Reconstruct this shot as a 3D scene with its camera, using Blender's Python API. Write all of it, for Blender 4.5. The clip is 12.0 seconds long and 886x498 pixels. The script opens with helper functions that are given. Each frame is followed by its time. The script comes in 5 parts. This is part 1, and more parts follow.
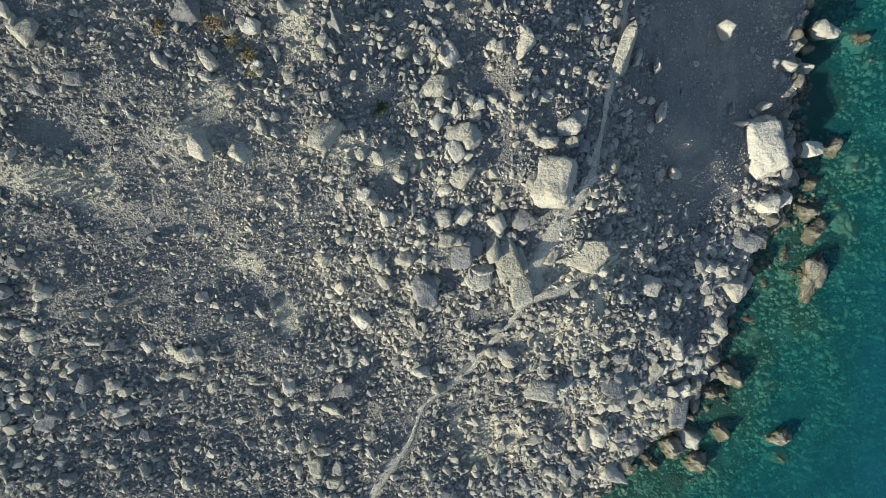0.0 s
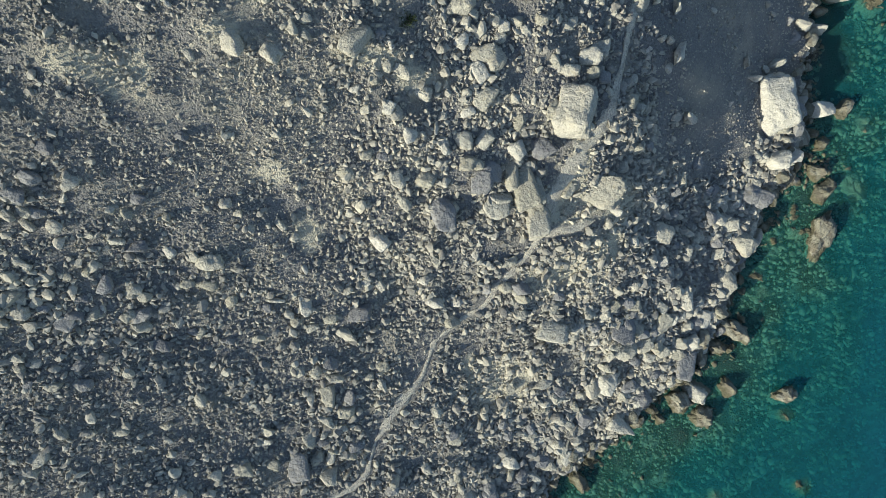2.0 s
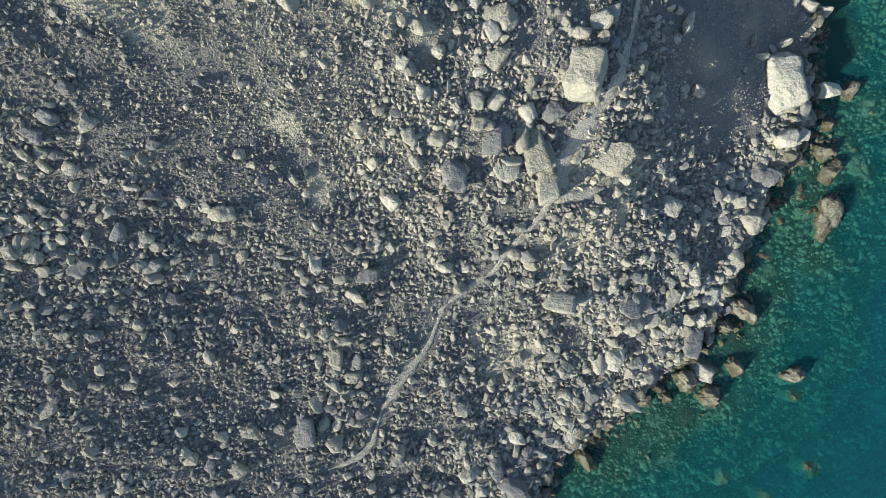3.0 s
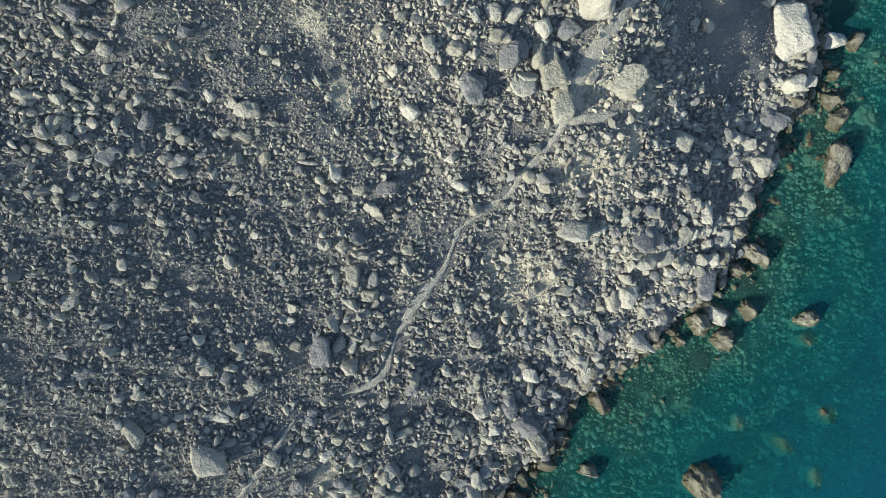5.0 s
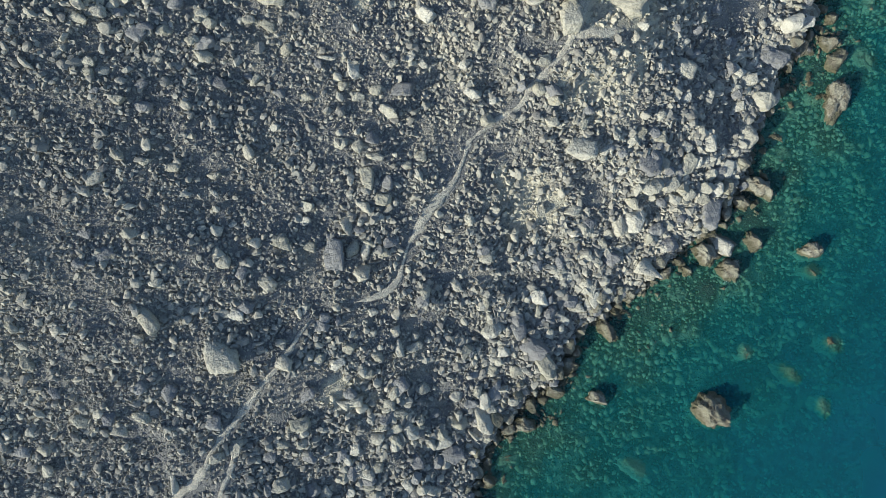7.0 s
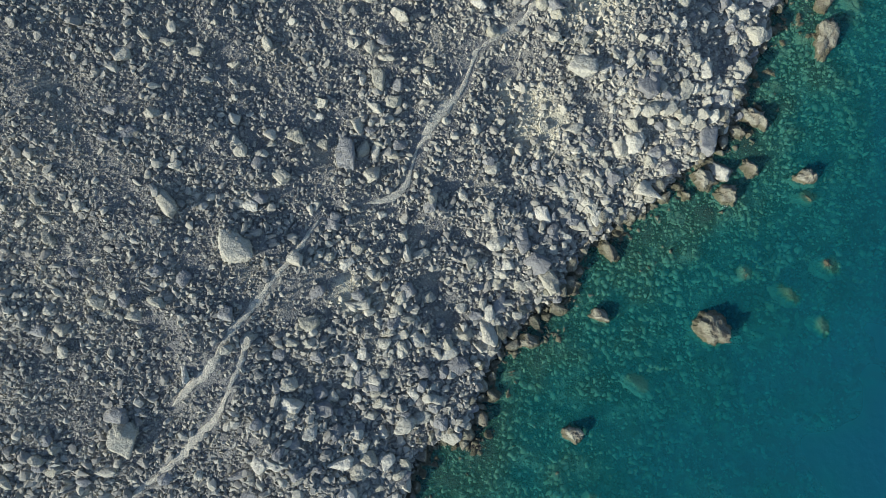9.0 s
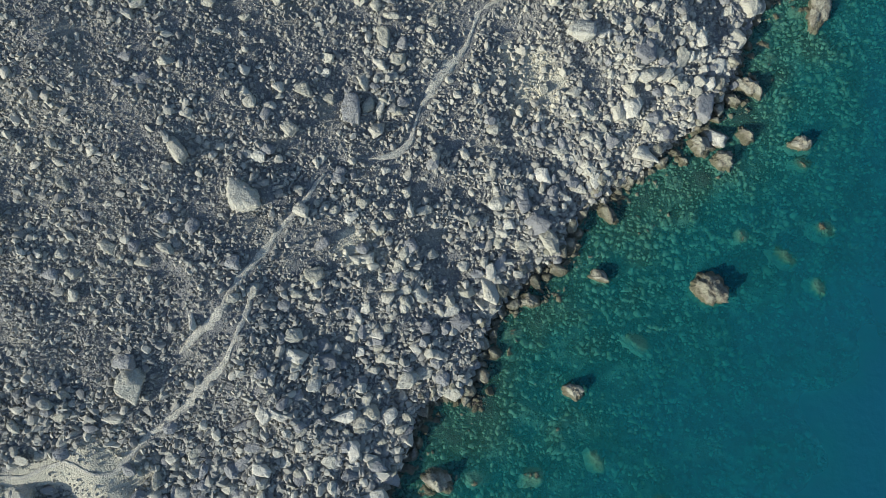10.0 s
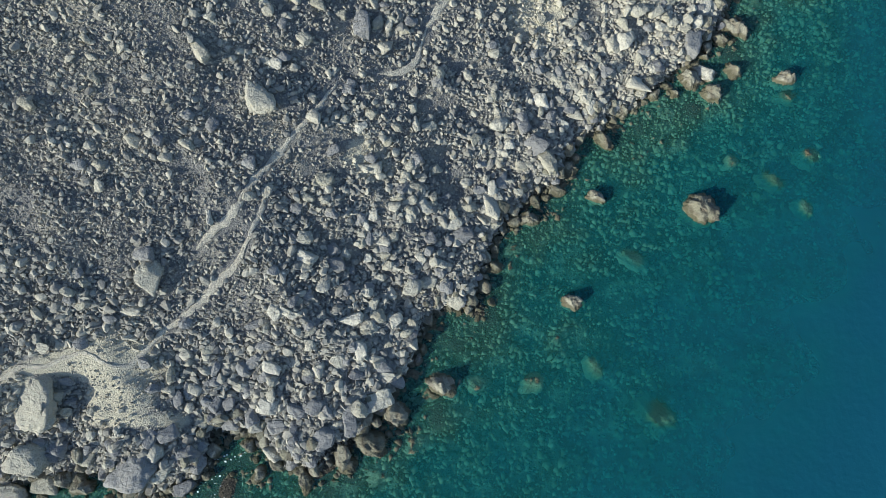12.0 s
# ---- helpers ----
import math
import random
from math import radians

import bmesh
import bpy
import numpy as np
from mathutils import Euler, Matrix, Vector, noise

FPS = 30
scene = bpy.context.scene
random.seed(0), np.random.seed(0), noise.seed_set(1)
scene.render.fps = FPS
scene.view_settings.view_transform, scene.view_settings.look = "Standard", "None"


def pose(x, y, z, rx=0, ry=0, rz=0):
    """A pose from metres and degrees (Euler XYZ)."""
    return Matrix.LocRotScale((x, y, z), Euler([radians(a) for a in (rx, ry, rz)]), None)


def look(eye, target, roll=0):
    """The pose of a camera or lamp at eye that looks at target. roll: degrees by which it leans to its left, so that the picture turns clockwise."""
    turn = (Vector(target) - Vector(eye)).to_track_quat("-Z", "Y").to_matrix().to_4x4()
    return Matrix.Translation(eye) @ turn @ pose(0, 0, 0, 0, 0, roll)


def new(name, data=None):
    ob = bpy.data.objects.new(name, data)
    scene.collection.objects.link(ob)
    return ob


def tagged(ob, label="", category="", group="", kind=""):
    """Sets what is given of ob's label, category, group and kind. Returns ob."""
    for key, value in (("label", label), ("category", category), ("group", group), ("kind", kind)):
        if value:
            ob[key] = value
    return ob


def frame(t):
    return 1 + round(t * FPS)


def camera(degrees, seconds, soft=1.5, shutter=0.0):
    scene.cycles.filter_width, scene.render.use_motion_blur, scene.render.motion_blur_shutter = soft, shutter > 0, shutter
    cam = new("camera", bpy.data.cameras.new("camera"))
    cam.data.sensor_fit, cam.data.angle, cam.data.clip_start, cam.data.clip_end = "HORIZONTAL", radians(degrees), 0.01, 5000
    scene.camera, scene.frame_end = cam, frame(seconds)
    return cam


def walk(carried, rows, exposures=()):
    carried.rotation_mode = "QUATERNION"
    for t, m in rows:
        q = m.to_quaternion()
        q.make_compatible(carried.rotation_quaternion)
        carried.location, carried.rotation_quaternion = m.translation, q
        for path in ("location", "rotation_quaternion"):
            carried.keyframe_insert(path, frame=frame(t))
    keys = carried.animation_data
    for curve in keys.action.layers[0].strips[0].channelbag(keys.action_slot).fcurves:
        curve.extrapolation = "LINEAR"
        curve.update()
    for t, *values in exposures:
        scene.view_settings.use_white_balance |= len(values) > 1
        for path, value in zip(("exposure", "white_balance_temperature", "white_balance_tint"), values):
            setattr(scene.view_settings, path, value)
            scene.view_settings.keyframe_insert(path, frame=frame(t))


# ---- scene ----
cam = camera(78.1, 12.0, soft=0.8)
METRES, EYE, TILT, LEAN, TURN = 62.0, 60.0, -90.0, 0.0, 0.0
ROWS = [
    (0.0, 0.0, 0.0, 0.0, 0.0, 0.0, -0.0),
    (0.5, -0.0082, -0.0013, -0.0216, -0.15, -0.03, -0.1),
    (1.0, -0.0147, -0.0026, -0.0445, -0.21, -0.05, -0.44),
    (1.5, -0.0212, -0.0034, -0.0723, -0.32, 0.01, -1.01),
    (2.0, -0.0265, -0.0042, -0.1027, -0.36, 0.69, -1.61),
    (2.5, -0.0308, -0.0049, -0.1369, -0.27, 1.44, -2.09),
    (3.0, -0.0353, -0.0049, -0.1703, -0.24, 2.09, -2.25),
    (5.0, -0.0484, -0.0045, -0.3235, -0.01, 5.02, -2.62),
    (5.5, -0.0517, -0.004, -0.3685, -0.03, 5.76, -2.77),
    (6.0, -0.0533, -0.0032, -0.4127, 0.01, 6.53, -2.85),
    (6.5, -0.0553, -0.0026, -0.4571, -0.03, 7.22, -2.97),
    (7.0, -0.0567, -0.0016, -0.5, -0.05, 7.94, -3.05),
    (9.0, -0.0561, 0.0032, -0.6951, -0.11, 11.04, -3.42),
    (9.5, -0.0549, 0.0037, -0.7449, -0.1, 11.84, -3.52),
    (10.0, -0.0534, 0.0045, -0.7914, -0.1, 12.56, -3.59),
    (10.5, -0.0518, 0.0058, -0.8414, -0.09, 13.32, -3.62),
    (11.0, -0.0494, 0.0069, -0.8917, -0.03, 14.07, -3.67),
    (11.5, -0.0475, 0.0078, -0.9445, -0.03, 14.81, -3.71),
    (12.0, -0.0459, 0.0087, -0.9946, -0.06, 15.54, -3.75),
]
walk(cam, [(t, pose(0, 0, EYE, TILT, LEAN, TURN) @ pose(METRES * x, METRES * y, METRES * z, 90 + pitch, roll, yaw)) for t, x, y, z, yaw, pitch, roll in ROWS],
     [(0.0, 0.60, 5790.0, 6.0), (6.0, 0.52, 5520.0, 6.5), (12.0, 0.50, 5420.0, 7.0)])

# ---- world, sun, exposure ----
SUN_HEADING, SUN_HEIGHT = 39.0, 22.5        # shadows fall 39 degrees north of east
world = bpy.data.worlds.new("sky")
scene.world = world
world.use_nodes = True
wn = world.node_tree.nodes
sky = wn.new("ShaderNodeTexSky")
sky.sky_type, sky.sun_disc = "NISHITA", False
sky.sun_elevation, sky.sun_rotation = radians(SUN_HEIGHT), radians(270.0 - SUN_HEADING)
world.node_tree.links.new(sky.outputs[0], wn["Background"].inputs[0])
wn["Background"].inputs[1].default_value = 0.118
sun = new("sun", bpy.data.lights.new("sun", "SUN"))
sun.data.energy, sun.data.angle, sun.data.color = 5.0, radians(0.55), (1.0, 0.88, 0.67)
ch, sh = math.cos(radians(SUN_HEADING)), math.sin(radians(SUN_HEADING))
ce, se = math.cos(radians(SUN_HEIGHT)), math.sin(radians(SUN_HEIGHT))
sun.matrix_world = look((-100 * ch * ce, -100 * sh * ce, 100 * se), (0, 0, 0))


# ---- materials ----
class Shader:
    """A short way to write node materials."""

    def __init__(self, name):
        self.mat = bpy.data.materials.new(name)
        self.mat.use_nodes = True
        self.tree = self.mat.node_tree
        self.tree.nodes.clear()

    def node(self, kind, **inputs):
        n = self.tree.nodes.new("ShaderNode" + kind)
        for key, value in inputs.items():
            self.put(n.inputs[key.replace("_", " ")], value)
        return n

    def put(self, socket, value):
        if isinstance(value, bpy.types.NodeSocket):
            self.tree.links.new(value, socket)
        else:
            socket.default_value = value

    def math(self, op, a, b=0.0, c=0.0):
        n = self.node("Math")
        n.operation = op
        for k, v in enumerate((a, b, c)):
            self.put(n.inputs[k], v)
        return n.outputs[0]

    def mix(self, fac, a, b, blend="MIX"):
        n = self.node("Mix")
        n.data_type, n.blend_type = "RGBA", blend
        self.put(n.inputs[0], fac)
        self.put(n.inputs[6], a if isinstance(a, bpy.types.NodeSocket) else (*a, 1))
        self.put(n.inputs[7], b if isinstance(b, bpy.types.NodeSocket) else (*b, 1))
        return n.outputs[2]

    def span(self, value, lo, hi, to_lo=0.0, to_hi=1.0):
        n = self.node("MapRange")
        n.interpolation_type = "SMOOTHSTEP"
        for k, v in enumerate((value, lo, hi, to_lo, to_hi)):
            self.put(n.inputs[k], v)
        return n.outputs[0]

    def place(self):
        return self.node("NewGeometry").outputs["Position"]

    def noise(self, scale, detail=4.0, rough=0.55, vector=None):
        n = self.node("TexNoise", Vector=vector or self.place(), Scale=scale, Detail=detail, Roughness=rough)
        return n.outputs[0]

    def cells(self, scale, out="Distance", vector=None):
        n = self.node("TexVoronoi", Vector=vector or self.place(), Scale=scale)
        return n.outputs[out]

    def attribute(self, name):
        n = self.node("Attribute")
        n.attribute_name = name
        return n.outputs["Fac"]

    def bump(self, height, distance, strength=1.0):
        return self.node("Bump", Height=height, Distance=distance, Strength=strength).outputs[0]

    def surface(self, color, rough, normal=None, specular=0.3):
        n = self.node("BsdfPrincipled", Roughness=rough)
        self.put(n.inputs["Base Color"], color)
        n.inputs["Specular IOR Level"].default_value = specular
        n.inputs["Diffuse Roughness"].default_value = 0.25
        if normal:
            self.put(n.inputs["Normal"], normal)
        return n.outputs[0]

    def finish(self, shader):
        self.tree.links.new(shader, self.node("OutputMaterial").inputs[0])
        return self.mat


def rock_material(name, dark, light, loose=False, banded=False):
    """Weathered limestone; every stone has its own shade between two colours, and a brown weedy foot at the waterline."""
    s = Shader(name)
    own = s.node("NewGeometry").outputs["Random Per Island"] if loose else s.node("ObjectInfo").outputs["Random"]
    big, mid, fine = s.noise(0.9), s.noise(3.2, 5.0), s.noise(11.0, 6.0, 0.68)
    own = s.math("POWER", own, 1.35) if loose else own
    tone = s.mix(s.math("ADD", s.math("MULTIPLY", own, 0.75), s.math("MULTIPLY", big, 0.25)), dark, light)
    tone = s.mix(s.span(fine, 0.35, 0.72), s.mix(1.0, tone, (0.70, 0.70, 0.72), "MULTIPLY"), tone)
    tone = s.mix(s.span(mid, 0.5, 0.72, 0.0, 0.35), tone, s.mix(1.0, tone, (0.66, 0.64, 0.58), "MULTIPLY"))
    lichen = s.math("MULTIPLY", s.span(s.noise(2.3, 5.0), 0.58, 0.72), 0.4)
    tone = s.mix(lichen, tone, (0.30, 0.26, 0.15))
    if loose:
        warm = s.math("MULTIPLY", s.attribute("warm"), s.span(own, 0.1, 0.7, 0.35, 0.9))
        tone = s.mix(warm, tone, (0.475, 0.437, 0.335))
    if banded:
        x, y, z = s.node("SeparateXYZ", Vector=s.place()).outputs
        bed = s.math("ADD", s.math("ADD", s.math("MULTIPLY", x, 5.5), s.math("MULTIPLY", y, 2.5)), s.math("MULTIPLY", s.noise(0.8), 9.0))
        tone = s.mix(s.span(s.math("SINE", bed), -0.2, 0.7, 0.0, 0.55), tone, (0.13, 0.11, 0.08))
    high = s.node("SeparateXYZ", Vector=s.place()).outputs[2]
    edge = s.math("ADD", high, s.math("MULTIPLY", s.noise(2.2), -0.8))
    tone = s.mix(s.span(edge, -0.1, 0.35, 0.85, 0.0), tone, s.mix(fine, (0.045, 0.043, 0.026), (0.115, 0.106, 0.06)))
    tone = s.mix(s.span(edge, -0.65, -0.3, 0.9, 0.0), tone, s.mix(s.math("ADD", s.math("MULTIPLY", own, 0.6), s.math("MULTIPLY", s.span(fine, 0.35, 0.65), 0.4)), (0.15, 0.165, 0.085), (0.38, 0.39, 0.25)))
    chips = s.math("MULTIPLY", s.cells(1.2, vector=s.mix(0.35, s.place(), s.node("TexNoise", Vector=s.place(), Scale=1.4).outputs[1], "ADD")), 0.8)
    relief = s.math("ADD", s.math("ADD", s.math("MULTIPLY", fine, 0.6), s.math("MULTIPLY", mid, 1.7)), chips)
    return s.finish(s.surface(tone, 0.9, s.bump(relief, 0.15 if not loose else 0.06), 0.2))


def ground_material():
    """Grey grit with beige dusty patches, ochre stains and a sandy, weedy seabed, painted darker in the steep shore's
    shadow.
    """
    s = Shader("grit")
    big, mid, fine = s.noise(0.25), s.noise(1.6, 5.0), s.noise(14.0, 5.0, 0.7)
    pebble = s.cells(8.5, "Color")
    shade = s.node("SeparateXYZ", Vector=pebble).outputs[0]
    grit = s.mix(s.math("MULTIPLY", s.math("ADD", shade, fine), 0.5), (0.115, 0.114, 0.112), (0.27, 0.262, 0.238))
    dust = s.mix(fine, (0.35, 0.322, 0.24), (0.57, 0.525, 0.40))
    pale = s.math("ADD", s.attribute("pale"), s.math("MULTIPLY", s.math("SUBTRACT", mid, 0.5), 1.1))
    tone = s.mix(s.span(pale, 0.25, 0.75), grit, dust)
    tone = s.mix(s.span(big, 0.45, 0.7, 0.0, 0.45), tone, (0.36, 0.33, 0.25))
    ochre = s.math("ADD", s.attribute("ochre"), s.math("MULTIPLY", s.math("SUBTRACT", mid, 0.5), 1.4))
    tone = s.mix(s.span(ochre, 0.4, 0.8, 0.0, 0.6), tone, (0.30, 0.225, 0.10))
    high = s.node("SeparateXYZ", Vector=s.place()).outputs[2]
    bed = s.mix(s.span(s.noise(0.45, 6.0, 0.62), 0.42, 0.62), (0.055, 0.065, 0.035), (0.22, 0.24, 0.16))
    # shore shadow put into the bed colour
    bed = s.mix(s.span(s.attribute("shaded_bed"), 0.25, 0.6, 0.0, 0.92), bed, (0.022, 0.026, 0.018))
    tone = s.mix(s.span(s.math("SUBTRACT", high, mid), -0.1, 0.5, 0.9, 0.0), tone, (0.05, 0.043, 0.03))
    tone = s.mix(s.span(high, -0.5, -0.1, 1.0, 0.0), tone, bed)
    relief = s.math("ADD", s.math("ADD", s.math("MULTIPLY", s.cells(8.5), -0.9), s.math("MULTIPLY", s.cells(4.0), -0.9)), s.math("ADD", fine, s.math("MULTIPLY", mid, 0.6)))
    return s.finish(s.surface(tone, 0.95, s.bump(relief, 0.085), 0.15))


def path_material():
    s = Shader("trodden dust")
    fine, mid = s.noise(16.0, 6.0, 0.7), s.noise(1.2, 4.0)
    tone = s.mix(s.span(fine, 0.3, 0.7), (0.39, 0.36, 0.285), (0.66, 0.61, 0.485))
    tone = s.mix(s.span(mid, 0.4, 0.75, 0.0, 0.55), tone, (0.27, 0.25, 0.21))
    grain = s.node("SeparateXYZ", Vector=s.cells(6.5, "Color")).outputs[0]
    tone = s.mix(s.span(grain, 0.6, 0.8, 0.0, 0.5), tone, (0.24, 0.235, 0.22))
    return s.finish(s.surface(tone, 0.95, s.bump(s.math("ADD", s.math("ADD", fine, mid), s.math("MULTIPLY", s.cells(6.5), -0.6)), 0.12), 0.15))


def water_material():
    """Clear sea: the stony bed shows where it is shallow and sinks into teal, then blue."""
    s = Shader("sea water")
    depth = s.attribute("depth")
    wave = s.noise(0.9, 5.0, 0.6)
    ripple = s.bump(wave, 0.1, 0.5)
    cloud = s.math("MULTIPLY", s.math("SUBTRACT", s.noise(0.12, 4.0), 0.5), 2.6)
    deep = s.math("ADD", depth, s.math("MULTIPLY", cloud, s.span(depth, 0.5, 4.0)))
    body = s.mix(s.span(deep, 0.2, 1.3), (0.06, 0.21, 0.15), (0.022, 0.165, 0.155))
    body = s.mix(s.span(deep, 0.9, 3.2), body, (0.016, 0.122, 0.142))
    body = s.mix(s.span(deep, 2.8, 7.0), body, (0.014, 0.092, 0.140))
    body = s.mix(s.span(deep, 6.5, 16.0), body, (0.012, 0.062, 0.122))
    thick = s.math("SUBTRACT", 1.0, s.math("MULTIPLY", 0.86, s.math("EXPONENT", s.math("MULTIPLY", depth, -0.17))))
    left = [s.math("MULTIPLY", k, s.math("EXPONENT", s.math("MULTIPLY", depth, -a))) for k, a in ((0.60, 0.34), (0.82, 0.105), (0.86, 0.085))]
    tint = s.node("CombineXYZ", X=left[0], Y=left[1], Z=left[2]).outputs[0]
    clear = s.node("BsdfTransparent", Color=tint).outputs[0]
    scatter = s.node("BsdfDiffuse", Color=body, Normal=s.bump(wave, 0.3, 0.35)).outputs[0]
    inside = s.node("MixShader", Fac=thick)
    s.tree.links.new(clear, inside.inputs[1])
    s.tree.links.new(scatter, inside.inputs[2])
    gloss = s.node("BsdfGlossy", Roughness=0.12, Normal=ripple).outputs[0]
    slant = s.node("LayerWeight", Normal=ripple).outputs["Facing"]
    out = s.node("MixShader", Fac=s.math("MULTIPLY_ADD", s.math("POWER", slant, 5.0), 0.98, 0.02))
    s.tree.links.new(inside.outputs[0], out.inputs[1])
    s.tree.links.new(gloss, out.inputs[2])
    return s.finish(out.outputs[0])


GRIT, DUST, WATER = ground_material(), path_material(), water_material()
STONE = {
    "GREY": rock_material("grey limestone", (0.22, 0.22, 0.215), (0.34, 0.335, 0.31)),
    "BEIGE": rock_material("beige limestone", (0.38, 0.36, 0.275), (0.55, 0.52, 0.42)),
    "PALE": rock_material("pale limestone", (0.47, 0.45, 0.365), (0.62, 0.59, 0.49)),
    "WET": rock_material("wet limestone", (0.19, 0.182, 0.125), (0.36, 0.345, 0.265), banded=True),
    "LOOSE": rock_material("loose limestone", (0.195, 0.19, 0.174), (0.52, 0.493, 0.395), True),
}

# ---- the lie of the land ----
COAST = np.array([
    (60, 160), (44, 60), (39.8, 27.4), (38.2, 21), (38.5, 17.5), (37.6, 14.5), (38, 8.1), (36.7, 3.2), (34, 0), (33, -3.7),
    (31, -6.5), (30.2, -11), (28.2, -15), (26, -18.5), (21.2, -23), (18.3, -25.6), (13.4, -29), (10, -33.5), (9.1, -36.8), (6, -37.5),
    (3.3, -41), (1.8, -44.2), (0.5, -48.1), (-0.6, -51.3), (-4.8, -52.9), (-5.6, -55.4), (-6.2, -59), (-7.8, -61.4), (-11, -65), (-13.7, -67),
    (-15.2, -69.1), (-18.8, -68.3), (-22.7, -65.8), (-25.8, -66.3), (-26.5, -69.9), (-30.9, -71.8), (-38.7, -71), (-47, -72.5), (-75, -86), (-2600, -1100)])
COAST[0] = (1100, 2600)

# places bare of stones, dusty places and stained places: x, y, half length, half breadth
BARE_ABOVE = [(-18.5, 1.8, 2.4, 1.0), (-12.6, -3.2, 1.3, 0.7), (-4.9, 10.2, 1.8, 2.0), (-4.0, 4.5, 2.3, 0.8), (-13.4, 7.5, 1.7, 0.8),
              (4.0, 7.9, 2.1, 1.9), (3.4, 12.0, 2.0, 0.9), (-0.2, -1.3, 1.3, 1.7), (4.1, -5.6, 2.4, 1.7), (-3.3, -16.8, 1.6, 2.0),
              (1.9, -14.5, 1.6, 1.0), (11.6, -16.8, 1.7, 1.1), (23.0, -0.5, 2.2, 2.8), (26.5, -7.1, 1.7, 2.7), (-20.8, 6.2, 1.5, 0.8),
              (8.0, 0.5, 1.0, 2.0), (25.0, 15.0, 8.5, 11.5), (30.0, 28.0, 7.0, 8.0), (20.5, 24.0, 5.0, 8.0), (34.0, 22.0, 5.0, 9.0)]
SMOOTH = [(34.0, 22.0, 5.0, 9.0), (25.0, 15.0, 8.5, 11.5), (30.0, 28.0, 7.0, 8.0), (20.5, 24.0, 5.0, 8.0)]
BARE_BELOW = [(-6.8, -23.1, 1.0, 2.1), (-2.4, -26.0, 3.3, 1.4), (-5.5, -30.5, 3.3, 1.2), (-19.6, -34.2, 1.0, 0.9), (-17.2, -38.4, 2.3, 2.0),
              (-14.4, -36.9, 2.1, 1.4), (-24.9, -45.4, 2.1, 1.3), (-42.4, -46.5, 1.5, 1.0), (-3.9, -38.2, 2.5, 3.4)]
DUSTY = [(-21.7, 3.8, 2.5, 1.4), (-19.6, 3.7, 0.9, 1.6), (-15.1, 6.4, 1.3, 0.7), (-13.3, 9.0, 1.4, 0.9), (-13.6, -0.9, 1.7, 0.8),
         (-6.4, 6.8, 2.6, 1.0), (-3.3, 5.9, 1.9, 1.0), (-8.5, 12.7, 0.9, 1.7), (4.2, -18.6, 4.4, 4.1), (10.0, -8.1, 4.1, 2.8),
         (9.9, 1.9, 1.2, 2.5), (10.4, -1.9, 2.6, 1.2), (-11.4, -5.0, 0.9, 1.7), (13.6, -5.1, 2.8, 2.0), 
         (-12.0, -38.7, 2.9, 1.4), (-35.1, -59.6, 5.7, 2.4), (-34.8, -63.2, 3.3, 2.5),
         (-33.3, -65.4, 4.7, 0.9), (-42.5, -63.2, 3.0, 3.3), (-12.3, -37.3, 2.1, 1.5), (15.0, -1.0, 3.0, 2.0), (9.0, -1.5, 2.6, 2.6)]
OCHRE = [(-12.7, 12.6, 0.8, 0.5), (-11.8, 11.4, 0.8, 0.7), (-15.2, 12.2, 0.9, 0.4)]
SANDY = [(-35.5, -60.6, 5.4, 2.3), (-34.0, -63.8, 3.8, 2.3), (-31.0, -65.4, 3.4, 1.0), (-39.5, -60.8, 3.0, 1.5)]
# seabed painted dark for the shadow of the steep shore
SHADED_BED = [(40.3, 15.5, 2.9, 5.2), (41.0, 20.5, 2.2, 4.5), (37.8, 8.2, 2.4, 1.5), (37.0, 2.6, 1.6, 1.4), (38.0, 26.0, 3.5, 4.0)]
# the footpath and its branches: x, y, width
TRAIL = [(14.6, 30, 0.9), (14.2, 24, 0.9), (14.3, 19.5, 0.8), (14.3, 17.0, 0.9), (13.7, 14.4, 1.0), (13.1, 12.2, 0.8), (12.7, 9.7, 0.8), (12.1, 7.0, 0.8),
         (11.1, 4.3, 1.3), (9.7, 2.4, 1.6), (8.6, 0.5, 1.5), (7.7, -1.4, 1.2), (7.3, -2.9, 1.0), (6.9, -4.4, 0.7), (6.0, -5.9, 0.6), (4.8, -7.4, 0.6),
         (3.3, -9.2, 0.6), (2.6, -10.5, 0.5), (1.4, -11.4, 0.45), (0.1, -12.3, 0.5), (-1.4, -13.6, 0.45)]
UPPER_BEND = [(-1.4, -13.6, 0.5), (-2.0, -14.3, 0.6), (-2.3, -15.3, 0.5), (-3.0, -17.4, 0.5), (-3.7, -18.5, 0.7), (-4.5, -19.6, 0.95), (-5.9, -21.7, 0.85), (-7.0, -23.6, 0.35),
              (-7.5, -25.4, 0.35), (-7.8, -26.8, 0.8), (-9.2, -28.4, 0.85), (-10.7, -29.0, 0.4), (-11.6, -29.3, 0.15)]
MIDDLE_TRAIL = [(-15.6, -31.4, 0.2), (-16.4, -32.7, 0.4), (-17.8, -35.2, 0.4), (-19.3, -37.1, 0.5), (-20.6, -39.3, 0.6), (-22.4, -41.7, 0.55),
                (-23.4, -43.4, 0.6), (-23.9, -44.8, 0.8), (-25.1, -46.3, 0.9), (-26.5, -47.6, 0.8), (-27.7, -49.1, 0.3)]
